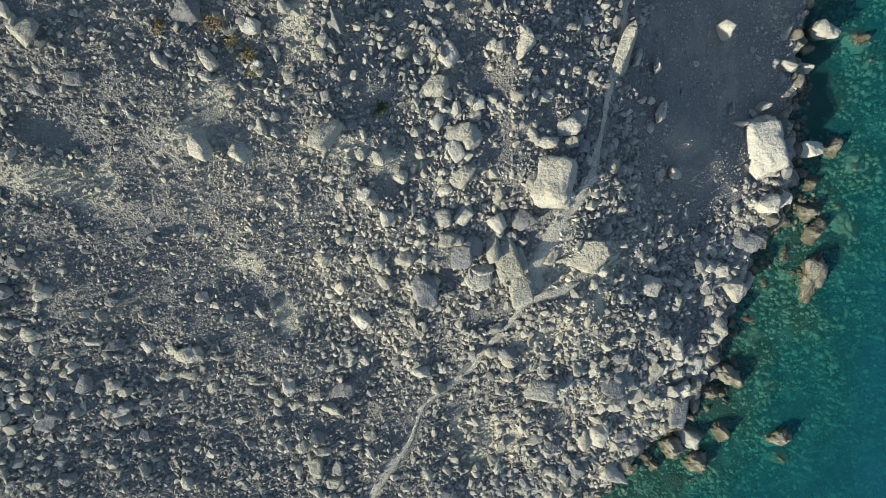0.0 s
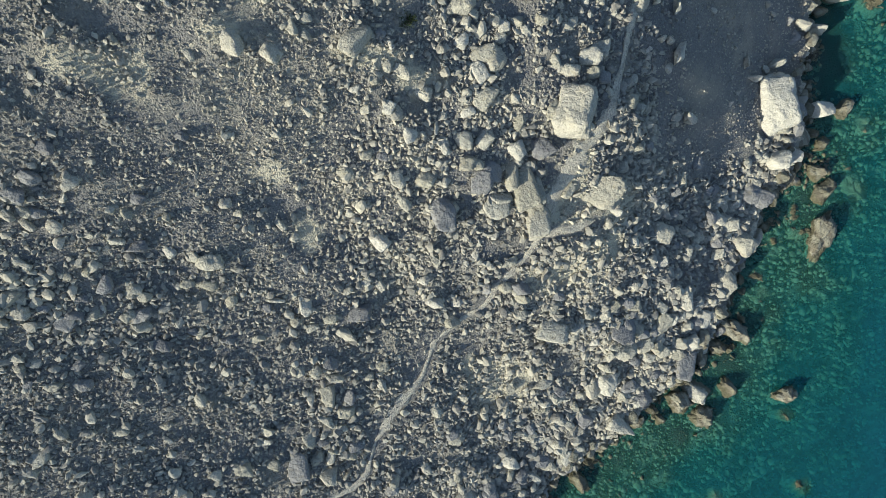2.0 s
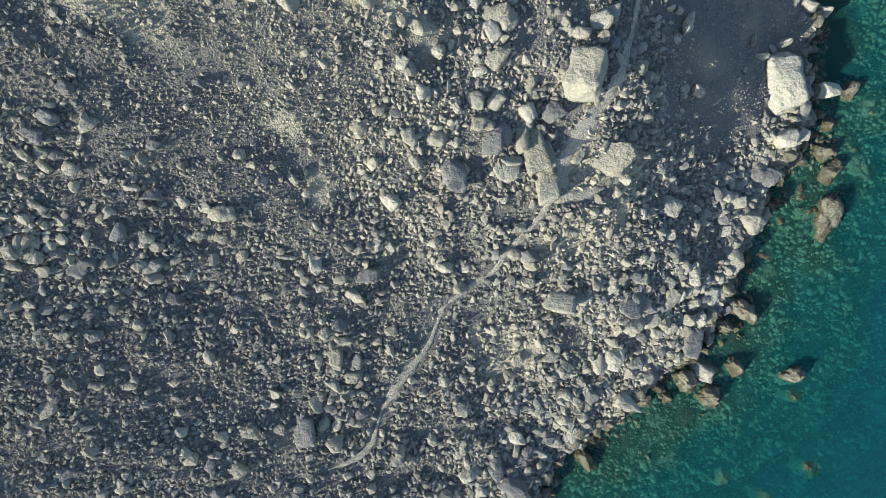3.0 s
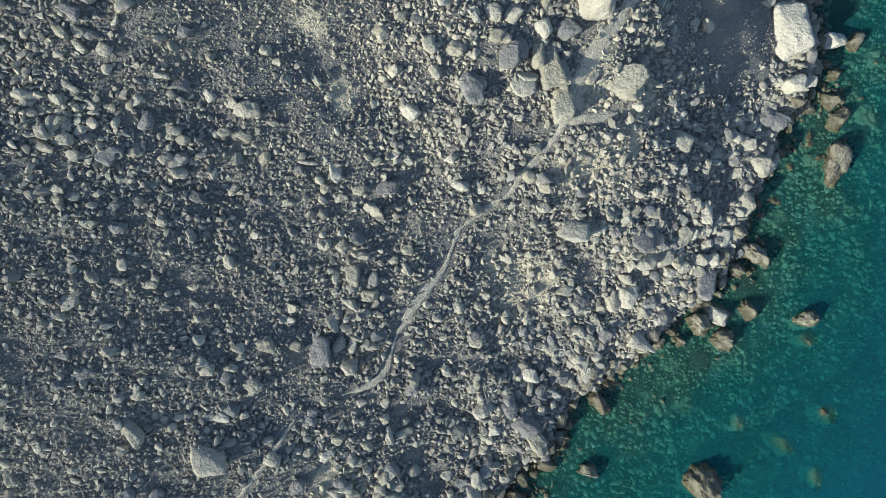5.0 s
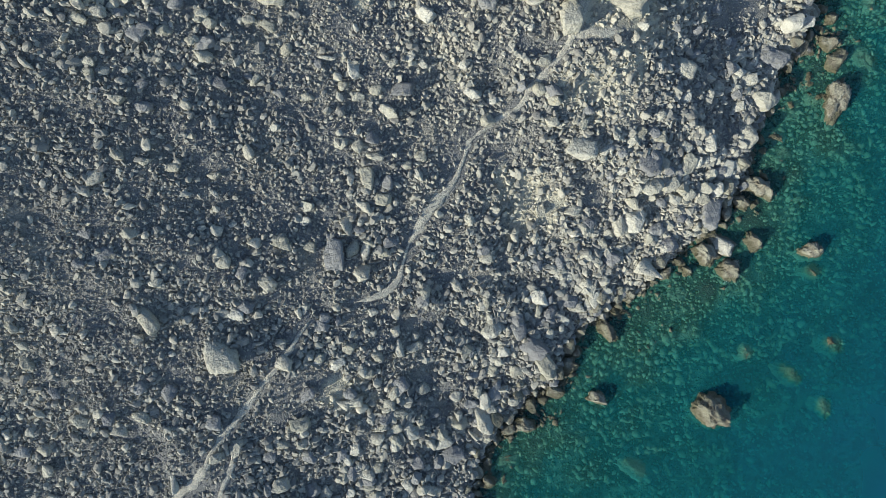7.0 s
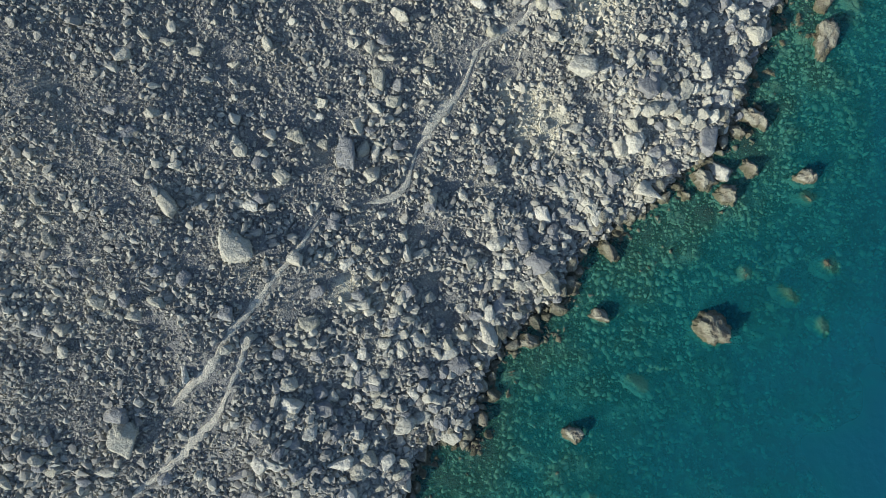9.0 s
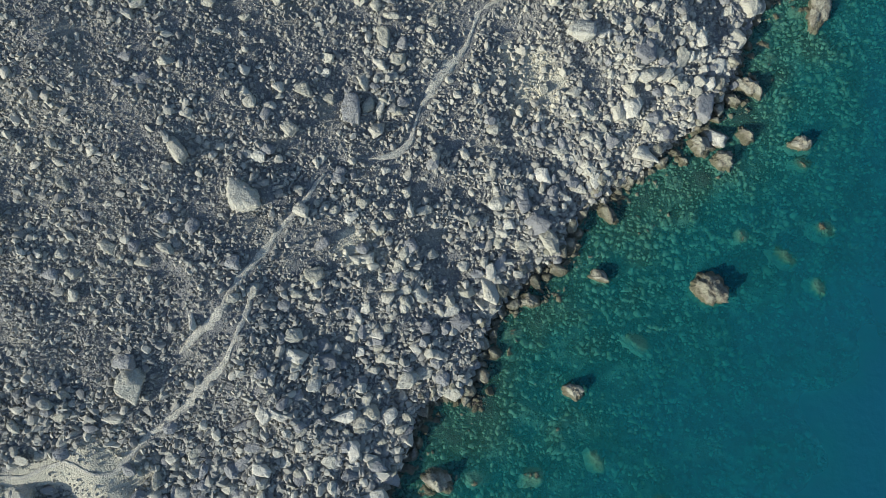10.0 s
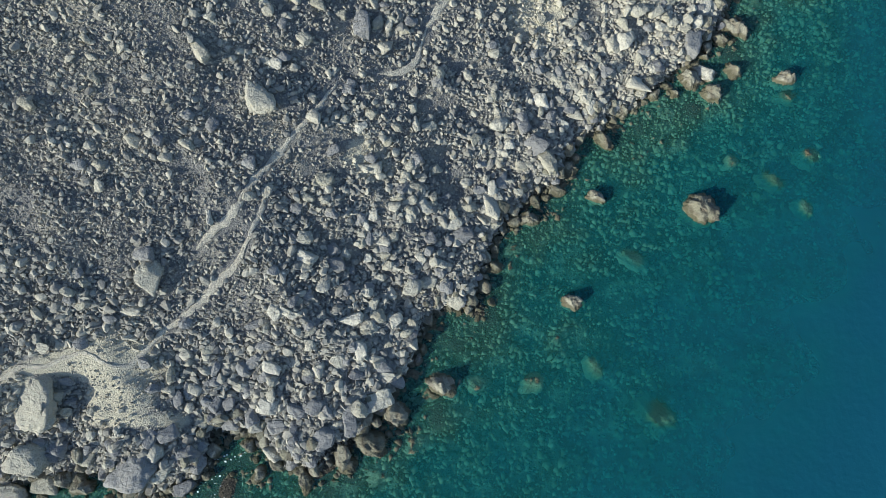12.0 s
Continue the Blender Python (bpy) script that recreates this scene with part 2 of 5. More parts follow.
LOWER_TRAIL = [(-21.7, -43.4, 0.36), (-21.9, -45.0, 0.45), (-23.0, -47.9, 0.52), (-23.9, -49.8, 0.75), (-25.4, -51.4, 0.83), (-27.3, -53.7, 0.9), (-29.3, -55.7, 0.68),
               (-31.1, -57.2, 0.54), (-32.6, -59.4, 0.6), (-33.9, -60.5, 0.45), (-35.4, -60.4, 0.36), (-37.4, -59.5, 0.52), (-39.5, -60.2, 0.54), (-41.1, -61.0, 0.45),
               (-43.2, -61.2, 0.45), (-44.5, -62.3, 0.45), (-48, -64, 0.45)]
SPUR = [(6.9, -4.4, 0.6), (8.7, -3.9, 0.75), (10.4, -3.5, 0.85), (11.9, -2.9, 0.7)]

lattice = np.random.default_rng(5).random((64, 64))


def ripple_noise(x, y, size):
    """Smooth noise from 0 to 1 with bumps of about that size."""
    u, v = np.asarray(x) / size, np.asarray(y) / size
    i, j = np.floor(u).astype(int), np.floor(v).astype(int)
    fu, fv = u - i, v - j
    fu, fv = fu * fu * (3 - 2 * fu), fv * fv * (3 - 2 * fv)
    a, b = lattice[i % 64, j % 64], lattice[(i + 1) % 64, j % 64]
    c, d = lattice[i % 64, (j + 1) % 64], lattice[(i + 1) % 64, (j + 1) % 64]
    return (a * (1 - fu) + b * fu) * (1 - fv) + (c * (1 - fu) + d * fu) * fv


def from_line(x, y, line):
    """Distance to a line of points; positive on its right-hand side."""
    x, y = np.asarray(x, float), np.asarray(y, float)
    near, side = np.full(x.shape, 1e9), np.ones(x.shape)
    for (ax, ay, *_), (bx, by, *_) in zip(line[:-1], line[1:]):
        dx, dy = bx - ax, by - ay
        k = np.clip(((x - ax) * dx + (y - ay) * dy) / (dx * dx + dy * dy), 0, 1)
        far = np.hypot(x - ax - k * dx, y - ay - k * dy)
        closer = far < near - 1e-9
        near = np.where(closer, far, near)
        side = np.where(closer, np.sign(dy * (x - ax) - dx * (y - ay)), side)
    return near * side


def inland(x, y):
    return from_line(x, y, COAST)


def off_trail(x, y):
    return np.min([abs(from_line(x, y, line)) for line in (TRAIL, UPPER_BEND, MIDDLE_TRAIL, LOWER_TRAIL, SPUR)], axis=0)


def patches(x, y, places):
    """How far a place lies inside the patches: 1 in the middle, 0 outside."""
    best = np.zeros(np.shape(x))
    for px, py, rx, ry in places:
        best = np.maximum(best, 1.35 - np.hypot((x - px) / rx, (y - py) / ry))
    return np.clip(best + (ripple_noise(x, y, 1.3) - 0.5) * 0.5, 0, 1)


def smooth_land(x, y, d):
    """Height of the slope without its roughness, d metres from the shore."""
    u, v = np.clip(x, -50, 42) / 30, (np.clip(y, -72, 26) + 22) / 40
    up = np.maximum(d, 0) / 30
    low = np.minimum(up, 2.0)
    shelf = 1 - np.exp(-up * 7.5)
    z = shelf * (0.6 - 2.93 * u + 3.31 * v + 1.72 * u * u - 2.64 * u * v + 1.85 * v * v) + low * (14.81 + 0.91 * u + 2.84 * v) - 1.63 * low * low
    z = z + 60 * (1 - np.exp(-np.maximum(up - 2.0, 0) / 4))
    z = z + 1.0 * np.exp(-((x - 12.6) ** 2 / 22 + (y - 2) ** 2 / 60)) - 0.9 * np.exp(-((x - 4.5) ** 2 / 30 + (y - 14) ** 2 / 60)) + 1.5 * np.exp(-((x - 8.5) ** 2 / 50 + (y - 6) ** 2 / 110)) - 0.8 * np.exp(-((x + 5) ** 2 / 60 + (y - 8) ** 2 / 120)) - 2.2 * np.exp(-((x - 32) ** 2 / 50 + (y - 9) ** 2 / 120)) * shelf
    z = z + 0.8 * np.exp(-((x - 13.4) ** 2 / 3 + (y - 5.7) ** 2 / 4))
    z = z + 1.3 * np.exp(-((x + 8.5) ** 2 + (y - 16.5) ** 2) / 20)
    z = z + (1.1 - 0.5 / (1 + np.exp(np.clip(6 - y, -30, 30)))) * np.clip(d / 0.7, 0, 1) * np.clip(1 - d / 8, 0, 1)
    z = z + 1.3 * np.clip((y - 8) / 3, 0, 1) * np.clip(d / 0.7, 0, 1) * np.clip(1 - d / 2.5, 0, 1)
    bed = np.maximum(-0.12 + 0.085 * d - 0.004 * (1 - 0.5 * np.clip((-y - 30) / 25, 0, 1)) * d * d, -40)
    blend = np.clip((d + 0.6) / 1.8, 0, 1)
    return bed * (1 - blend) + np.maximum(z, 0.15) * blend


def hollows(x, y):
    """Shallow pits where the bare places are, each with a low rise on the side that faces the evening sun."""
    z = np.zeros(np.shape(x))
    for px, py, rx, ry in BARE_ABOVE + BARE_BELOW:
        if rx < 5:
            z -= 0.22 * np.exp(-1.2 * (((x - px) / rx) ** 2 + ((y - py) / ry) ** 2))
            z += 0.12 * np.exp(-1.5 * (((x - px) / rx + 1.25) ** 2 + ((y - py) / ry + 0.7) ** 2))
    return z


def land(x, y):
    """Height of the ground."""
    d = inland(x, y)
    z = smooth_land(x, y, d)
    calm = np.clip((off_trail(x, y) - 0.5) / 1.2, 0, 1) * np.clip((d + 3) / 4, 0.25, 1)
    calm = calm * (1 - 0.8 * patches(x, y, SMOOTH))
    sea = np.clip(-d / 6, 0, 1)
    z = z + sea * (1.1 * (ripple_noise(x + 3, y, 4.2) - 0.5) + 0.7 * (ripple_noise(x, y + 5, 1.7) - 0.5))
    rough = 0.9 * (ripple_noise(x, y, 6.5) - 0.5) + 0.8 * (ripple_noise(x + 31, y, 2.6) - 0.5) + 0.35 * (ripple_noise(x, y + 17, 1.1) - 0.5)
    return z + (rough + hollows(x, y)) * calm


def mesh_from(name, verts, faces, material, smooth=False):
    """A mesh of triangles or quads from arrays."""
    me = bpy.data.meshes.new(name)
    n = faces.shape[1]
    me.vertices.add(len(verts))
    me.vertices.foreach_set("co", np.ascontiguousarray(verts, np.float32).ravel())
    me.loops.add(faces.size)
    me.loops.foreach_set("vertex_index", faces.astype(np.int32).ravel())
    me.polygons.add(len(faces))
    me.polygons.foreach_set("loop_start", np.arange(0, faces.size, n, dtype=np.int32))
    me.polygons.foreach_set("use_smooth", np.full(len(faces), smooth))
    me.materials.append(material)
    me.update(calc_edges=True)
    me.validate()
    return me


def sheet(name, xs, ys, height, material):
    gx, gy = np.meshgrid(xs, ys)
    x, y = gx.ravel(), gy.ravel()
    k = np.arange(x.size).reshape(gx.shape)
    faces = np.stack([k[:-1, :-1], k[:-1, 1:], k[1:, 1:], k[1:, :-1]], -1).reshape(-1, 4)
    me = mesh_from(name, np.stack([x, y, height(x, y)], 1), faces, material, True)
    return new(name, me), x, y


def attribute(ob, name, values):
    ob.data.attributes.new(name, "FLOAT", "POINT").data.foreach_set("value", np.ascontiguousarray(values, np.float32))


def steps(lo, hi, step):
    """Even steps that widen beyond both ends until they reach the horizon."""
    grow = step * np.cumsum(1.35 ** np.arange(1, 26))
    grow = grow[grow < 2400]
    return np.concatenate([lo - grow[::-1], np.arange(lo, hi, step), hi + grow])


ground, gx, gy = sheet("ground", steps(-66, 48, 0.4), steps(-84, 36, 0.4), land, GRIT)
attribute(ground, "pale", np.maximum(patches(gx, gy, DUSTY + SANDY), 0.45 * np.exp(-((gx + 13) ** 2 / 90 + (gy - 5) ** 2 / 60))))
attribute(ground, "shaded_bed", patches(gx, gy, SHADED_BED))
attribute(ground, "ochre", patches(gx, gy, OCHRE))
tagged(ground, "steep grey grit slope running down into the sea", "ground", kind="structure")

def trail(name, line, label):
    """A trodden strip with uneven edges that follows the slope."""
    line = [Vector(p) for p in line]
    pts = []
    for k in range(len(line) - 1):
        p0, p1, p2, p3 = line[max(k - 1, 0)], line[k], line[k + 1], line[min(k + 2, len(line) - 1)]
        n = max(2, int((p2 - p1).length / 0.3))
        for j in range(n):
            t = j / n
            pts.append(0.5 * (2 * p1 + (p2 - p0) * t + (2 * p0 - 5 * p1 + 4 * p2 - p3) * t * t + (3 * p1 - p0 - 3 * p2 + p3) * t ** 3))
    pts.append(line[-1])
    verts, across = [], np.array((-1.0, -0.75, -0.3, 0.3, 0.75, 1.0))
    for k, p in enumerate(pts):
        way = (pts[min(k + 1, len(pts) - 1)] - pts[max(k - 1, 0)]).xy.normalized()
        w = p.z * 0.42 * (0.75 + 0.5 * float(ripple_noise(p.x, p.y, 2.0))) * min(1.0, 0.35 + 0.2 * k, 0.35 + 0.2 * (len(pts) - 1 - k))
        for a in across:
            wob = 1 + 1.3 * (float(ripple_noise(p.x * 3 + 9 * a, p.y * 3, 1.0)) - 0.5)
            verts.append((p.x - way.y * w * a * wob, p.y + way.x * w * a * wob, abs(a)))
    verts = np.array(verts)
    z = land(verts[:, 0], verts[:, 1]) + 0.09 - 0.22 * np.clip(verts[:, 2] - 0.7, 0, 1)
    m = len(across)
    k = (np.arange(len(pts) - 1)[:, None] * m + np.arange(m - 1)[None]).ravel()
    faces = np.stack([k, k + 1, k + m + 1, k + m], 1)
    me = mesh_from(name, np.stack([verts[:, 0], verts[:, 1], z], 1), faces[:, ::-1], DUST, True)
    return tagged(new(name, me), label, "footpath", kind="structure")


trail("footpath", TRAIL, "narrow trodden dusty footpath across the stony slope")
trail("footpath", UPPER_BEND, "bent stretch of dusty footpath between boulders")
trail("footpath", MIDDLE_TRAIL, "winding dusty footpath fading out among the rubble")
trail("footpath", LOWER_TRAIL, "lower branch of the dusty footpath above the shore")
trail("footpath", SPUR, "short pale dusty spur of the footpath")


# ---- loose stones ----
def hull_shape(rng, points, rough=False):
    """An angular stone about one metre long: vertices and triangles; a rough one has worn edges and uneven faces."""
    bm = bmesh.new()
    for _ in range(points):
        v = rng.normal(size=3)
        v = v / np.linalg.norm(v) * (0.44 + 0.1 * rng.random())
        bm.verts.new(v * (1.0, 0.8, 0.58))
    bmesh.ops.convex_hull(bm, input=bm.verts)
    loose = [v for v in bm.verts if not v.link_faces]
    bmesh.ops.delete(bm, geom=loose, context="VERTS")
    bmesh.ops.triangulate(bm, faces=bm.faces)
    if rough:
        bmesh.ops.subdivide_edges(bm, edges=bm.edges, cuts=1, use_grid_fill=True)
        bmesh.ops.smooth_vert(bm, verts=bm.verts, factor=0.35, use_axis_x=True, use_axis_y=True, use_axis_z=True)
        shift = Vector(rng.random(3) * 40)
        for v in bm.verts:
            v.co *= 1.12 + 0.12 * noise.noise(v.co * 2.6 + shift) + 0.09 * noise.noise(v.co * 6 + shift)
        bmesh.ops.triangulate(bm, faces=bm.faces)
    bmesh.ops.recalc_face_normals(bm, faces=bm.faces)
    bm.verts.index_update()
    verts = np.array([v.co[:] for v in bm.verts])
    faces = np.array([[v.index for v in f.verts] for f in bm.faces])
    bm.free()
    return verts, faces


def jittered(rng, step, x0=-62.0, x1=42.0, y0=-80.0, y1=32.0):
    gx, gy = np.meshgrid(np.arange(x0, x1, step), np.arange(y0, y1, step))
    x = gx.ravel() + (rng.random(gx.size) - 0.5) * step * 1.3
    y = gy.ravel() + (rng.random(gx.size) - 0.5) * step * 1.3
    return x, y


def overlooked(x, y):
    """The stretch of the slope below the flight; beyond it the stones thin out."""
    west = np.interp(y, (-80, -44, -28, 0, 10, 14, 18, 28), (-51, -49, -44, -31, -26, -16, 2, 30))
    return (x > west) & (x < 41) & (y > -78)


def strew(name, rng, x, y, size, shapes, sink, label, z=None, smooth=False):
    """One object of many stones that lie on the ground, or at heights of their own, at the places given."""
    z = land(x, y) if z is None else z
    turn, tip = rng.random(len(x)) * 2 * np.pi, rng.normal(size=(len(x), 2)) * 0.35
    pick = rng.integers(0, len(shapes), len(x))
    all_v, all_f, groups, count = [], [], [], 0
    for k, (verts, faces) in enumerate(shapes):
        m = pick == k
        n = int(m.sum())
        if not n:
            continue
        s = size[m][:, None] * (0.8 + 0.4 * rng.random((n, 3)))
        v = verts[None] * s[:, None, :]
        a, b = tip[m][:, 0][:, None], tip[m][:, 1][:, None]
        v = np.stack([v[..., 0] + a * v[..., 2], v[..., 1] + b * v[..., 2], v[..., 2] - a * v[..., 0] - b * v[..., 1]], -1)
        c, d = np.cos(turn[m])[:, None], np.sin(turn[m])[:, None]
        v = np.stack([v[..., 0] * c - v[..., 1] * d, v[..., 0] * d + v[..., 1] * c, v[..., 2]], -1)
        v += np.stack([x[m], y[m], z[m] + sink * size[m]], -1)[:, None, :]
        all_v.append(v.reshape(-1, 3))
        groups.append((m, len(verts)))
        all_f.append((faces[None] + count + (np.arange(n) * len(verts))[:, None, None]).reshape(-1, 3))
        count += n * len(verts)
    at = np.concatenate(all_v)
    ob = new(name, mesh_from(name, at, np.concatenate(all_f), STONE["LOOSE"], smooth))
    dusty = np.concatenate([np.repeat(np.maximum(patches(x[m], y[m], DUSTY + SANDY), np.clip(1.6 * ripple_noise(x[m] + 5, y[m] + 9, 8.0) - 0.55 + 0.012 * y[m], 0, 0.7)), n) for m, n in groups])
    attribute(ob, "warm", dusty)
    return tagged(ob, label, "stones", kind="stuff")


rng = np.random.default_rng(11)
SMALL = [hull_shape(rng, 8) for _ in range(24)]
MEDIUM = [hull_shape(rng, 10) for _ in range(24)]
LARGE = [hull_shape(rng, 16, True) for _ in range(24)]


def stony(x, y):
    """How stony a place is, and how coarse its stones are: bands of fine and coarse rubble run down the slope."""
    d = inland(x, y)
    dark = np.clip(2.4 * patches(x, y, SMOOTH), 0, 1)
    bare = np.maximum(dark, 0.8 * np.clip(1.6 * patches(x, y, BARE_ABOVE + BARE_BELOW), 0, 1))
    bare = np.maximum(bare, np.clip(1.7 * patches(x, y, SANDY), 0, 0.93))
    clear = np.clip((off_trail(x, y) - 0.3) / 0.4, 0, 1)
    along, across = 0.75 * x - 0.66 * y, 0.66 * x + 0.75 * y
    band = 0.65 * ripple_noise(across / 2.6, along / 11, 1.0) + 0.35 * ripple_noise(x + 7, y + 3, 1.9)
    coarse = np.clip(1.42 - d / 45, 0.82, 1.35) * (0.6 + 0.8 * band)
    coarse = coarse * (1 - 0.3 * dark) * (1 - 0.3 * np.exp(-((x + 17) ** 2 / 110 + (y - 4) ** 2 / 80)))
    return np.clip(1.05 - bare - 0.5 * patches(x, y, DUSTY), 0.04, 1), clear, coarse, d


def blocks(x, y, size, shapes):
    """The largest of the broken blocks, each a rock of its own."""
    looks = [("GREY", "broken grey limestone block lying on the scree"), ("BEIGE", "broken beige limestone block lying on the scree")]
    meshes = [mesh_from("block", verts, faces, STONE[looks[k % 2][0]]) for k, (verts, faces) in enumerate(shapes)]
    for px, py, pz, wide in zip(x, y, land(x, y), size):
        k = int(rng.integers(0, len(shapes)))
        ob = new("block", meshes[k])
        grow = [wide * (0.85 + 0.4 * f) for f in rng.random(3)]
        ob.matrix_world = pose(px, py, pz + 0.2 * wide, *(rng.normal(size=2) * 15), rng.random() * 360) @ Matrix.Diagonal((*grow, 1))
        tagged(ob, looks[k % 2][1], "rock", "blocks on the scree")


def fine_ground(x, y):
    """Where the slope is covered with small packed stones: its upper part and the long face away from the shore."""
    upper = np.exp(-((x + 17) ** 2 / 150 + (y - 4) ** 2 / 110))
    face = np.clip((-22 - x + 0.25 * (y + 35)) / 8, 0, 1) * np.clip((y + 58) / 8, 0, 1) * np.clip((-12 - y) / 8, 0, 1)
    return np.clip(1.2 * upper, 0, 1) + 0.75 * face


def scatter(name, step, small, large, shapes, sink, label, power=2.0, low=-0.5, crumbs=0.0, least=0.04, where=None, apart=0):
    x, y = jittered(rng, step)
    fill, clear, coarse, d = stony(x, y)
    keep = (rng.random(len(x)) < np.maximum(fill, least * (1 - 0.6 * patches(x, y, SANDY))) * np.maximum(clear, crumbs)) & (d > low) & (d < 62)
    keep &= overlooked(x, y) | (rng.random(len(x)) < 0.15)
    if where:
        keep &= rng.random(len(x)) < where(x, y)
    x, y, coarse = x[keep], y[keep], coarse[keep]
    size = (small + (large - small) * rng.random(len(x)) ** power) * coarse
    if apart:
        order = np.argsort(np.where(overlooked(x, y), -size, 0))
        blocks(x[order[:apart]], y[order[:apart]], size[order[:apart]], shapes)
        x, y, size = x[order[apart:]], y[order[apart:]], size[order[apart:]]
    return strew(name, rng, x, y, size, shapes, sink, label)


scatter("gravel", 0.268, 0.18, 0.36, SMALL, 0.22, "fine angular grey and beige limestone gravel on the slope", 1.5, crumbs=0.2, least=0.5)
scatter("packed_gravel", 0.185, 0.2, 0.36, SMALL, 0.26, "small packed grey and beige limestone pieces in bands down the slope", 1.5, least=0.25, where=fine_ground)
scatter("rubble", 0.292, 0.36, 0.82, MEDIUM, 0.2, "fist to head sized broken grey limestone rubble on the slope", 2.0)
scatter("scree", 1.15, 0.65, 1.35, LARGE, 0.2, "larger broken beige limestone blocks strewn over the slope", 2.0, apart=300)

# stones on the seabed
x, y = jittered(rng, 0.47, -40, 54, -84, 32)
d = inland(x, y)
keep = (d < -0.8) & (rng.random(len(x)) < np.clip(1.25 + d / 36, 0.12, 1) * 0.95)
keep &= rng.random(len(x)) > 1.6 * patches(x, y, SHADED_BED)
x, y = x[keep], y[keep]
lump = 0.6 + 0.8 * ripple_noise(x, y, 2.4)
strew("seabed_stones", rng, x, y, np.minimum((0.36 + 0.7 * rng.random(len(x)) ** 2.5) * lump, 2.4 * np.maximum(-land(x, y) - 0.1, 0.08)), MEDIUM, 0.24, "weedy stones on the shallow seabed under clear water", smooth=True)


# weedy reef just awash along the shore
REEF = [(39.2, 4.5, 2.8, 2.5), (34.3, -1.0, 2.3, 3.3), (14.6, -29.7, 2.8, 2.2), (27.9, -23.1, 1.7, 1.6), (17.6, -25.8, 2.8, 1.0), (-8.1, -64.9, 3.5, 2.6),
        (-2.6, -59.7, 1.9, 1.2), (-11.8, -68.4, 1.7, 1.2), (-21.0, -70.6, 1.9, 1.0), (7.8, -40.1, 2.4, 2.1), (10.1, -35.9, 2.4, 1.2)]
x, y = jittered(rng, 0.42, -40, 46, -76, 20)
d, over = inland(x, y), patches(x, y, REEF)
over = np.maximum(over, 0.5 * np.clip(1 - abs(d + 1.0) / 1.6, 0, 1))
keep = (over > 0.12) & (d < 1.0) & (rng.random(len(x)) < 0.35 + over)
x, y, over = x[keep], y[keep], over[keep]
level = np.maximum(land(x, y), -0.65 + 0.62 * over + 0.3 * (rng.random(len(x)) - 0.5))
strew("reef", rng, x, y, 0.35 + 0.75 * rng.random(len(x)) ** 2, MEDIUM, 0.0, "brown and olive weedy reef of broken stones just awash", level, True)


# broken rock along the waterline, each a rock of its own
def shore_rocks():
    shapes = []
    for verts, faces in [hull_shape(rng, 15, True) for _ in range(16)]:
        me = mesh_from("shore_rock", verts, faces, STONE["WET"])
        shapes.append(me)
    x, y = jittered(rng, 1.3)
    d = inland(x, y)
    keep = (d > -3.0) & (d < 1.7) & (x < 40.5) & (x > -49) & (y < 27) & (rng.random(len(x)) < np.where(d < -1.2, 0.4, 0.85))
    x, y, d = x[keep], y[keep], d[keep]
    z = np.maximum(land(x, y), -0.5)
    for px, py, pz, far in zip(x, y, z, d):
        size = 0.8 + 1.5 * rng.random() ** 1.7
        size *= 0.75 if far < -1.2 else 1.0
        ob = new("shore_rock", shapes[rng.integers(0, 16)])
        grow = [size * (0.8 + 0.4 * k) for k in rng.random(3)]
        ob.matrix_world = pose(px, py, pz + (0.2 if far > -1.2 else 0.12) * size, *(rng.normal(size=2) * 16), rng.random() * 360) @ Matrix.Diagonal((*grow, 1))
        wet = "brown weedy rock awash at the edge of the sea" if far < -0.6 else "jagged limestone rock on the waterline, dark and wet at its foot"
        tagged(ob, wet, "rock", "rocks on the waterline")


shore_rocks()


# ---- boulders ----
KINDS = {
    "GREY": ("GREY", "boulder", 0.62, "rough grey limestone boulder half sunk in scree"),
    "BEIGE": ("BEIGE", "boulder", 0.66, "angular beige limestone boulder lying on the scree"),
    "PALE": ("PALE", "boulder", 0.66, "pale sunlit limestone boulder lying among rubble"),
    "SLAB": ("BEIGE", "boulder", 0.75, "huge block-shaped beige limestone boulder beside the path"),
    "WHITE": ("PALE", "boulder", 0.62, "large whitish limestone boulder with flat broken faces"),
    "PROUD": ("PALE", "boulder", 2.0, "pale limestone boulder standing proud of dark sand"),
    "SPUR": ("PALE", "boulder", 1.2, "pale limestone spur jutting out above the water"),
    "RIDGE": ("BEIGE", "boulder", 0.9, "long pale crumbling earth ridge beside the footpath"),
    "LEDGE": ("BEIGE", "boulder", 0.3, "broad flat-topped beige rock ledge bedded in rubble"),
    "WET": ("WET", "sea_rock", 0.85, "brown weedy rock standing in the shallow water"),
    "ISLET": ("WET", "sea_rock", 0.75, "big layered rock islet rising out of the sea"),
    "SUNK": ("WET", "sea_rock", 0.62, "algae-covered rock just below the clear water"),
}
made = 0
shoals = []        # rocks in the sea: x, y, half length, half width, turn, height of the top


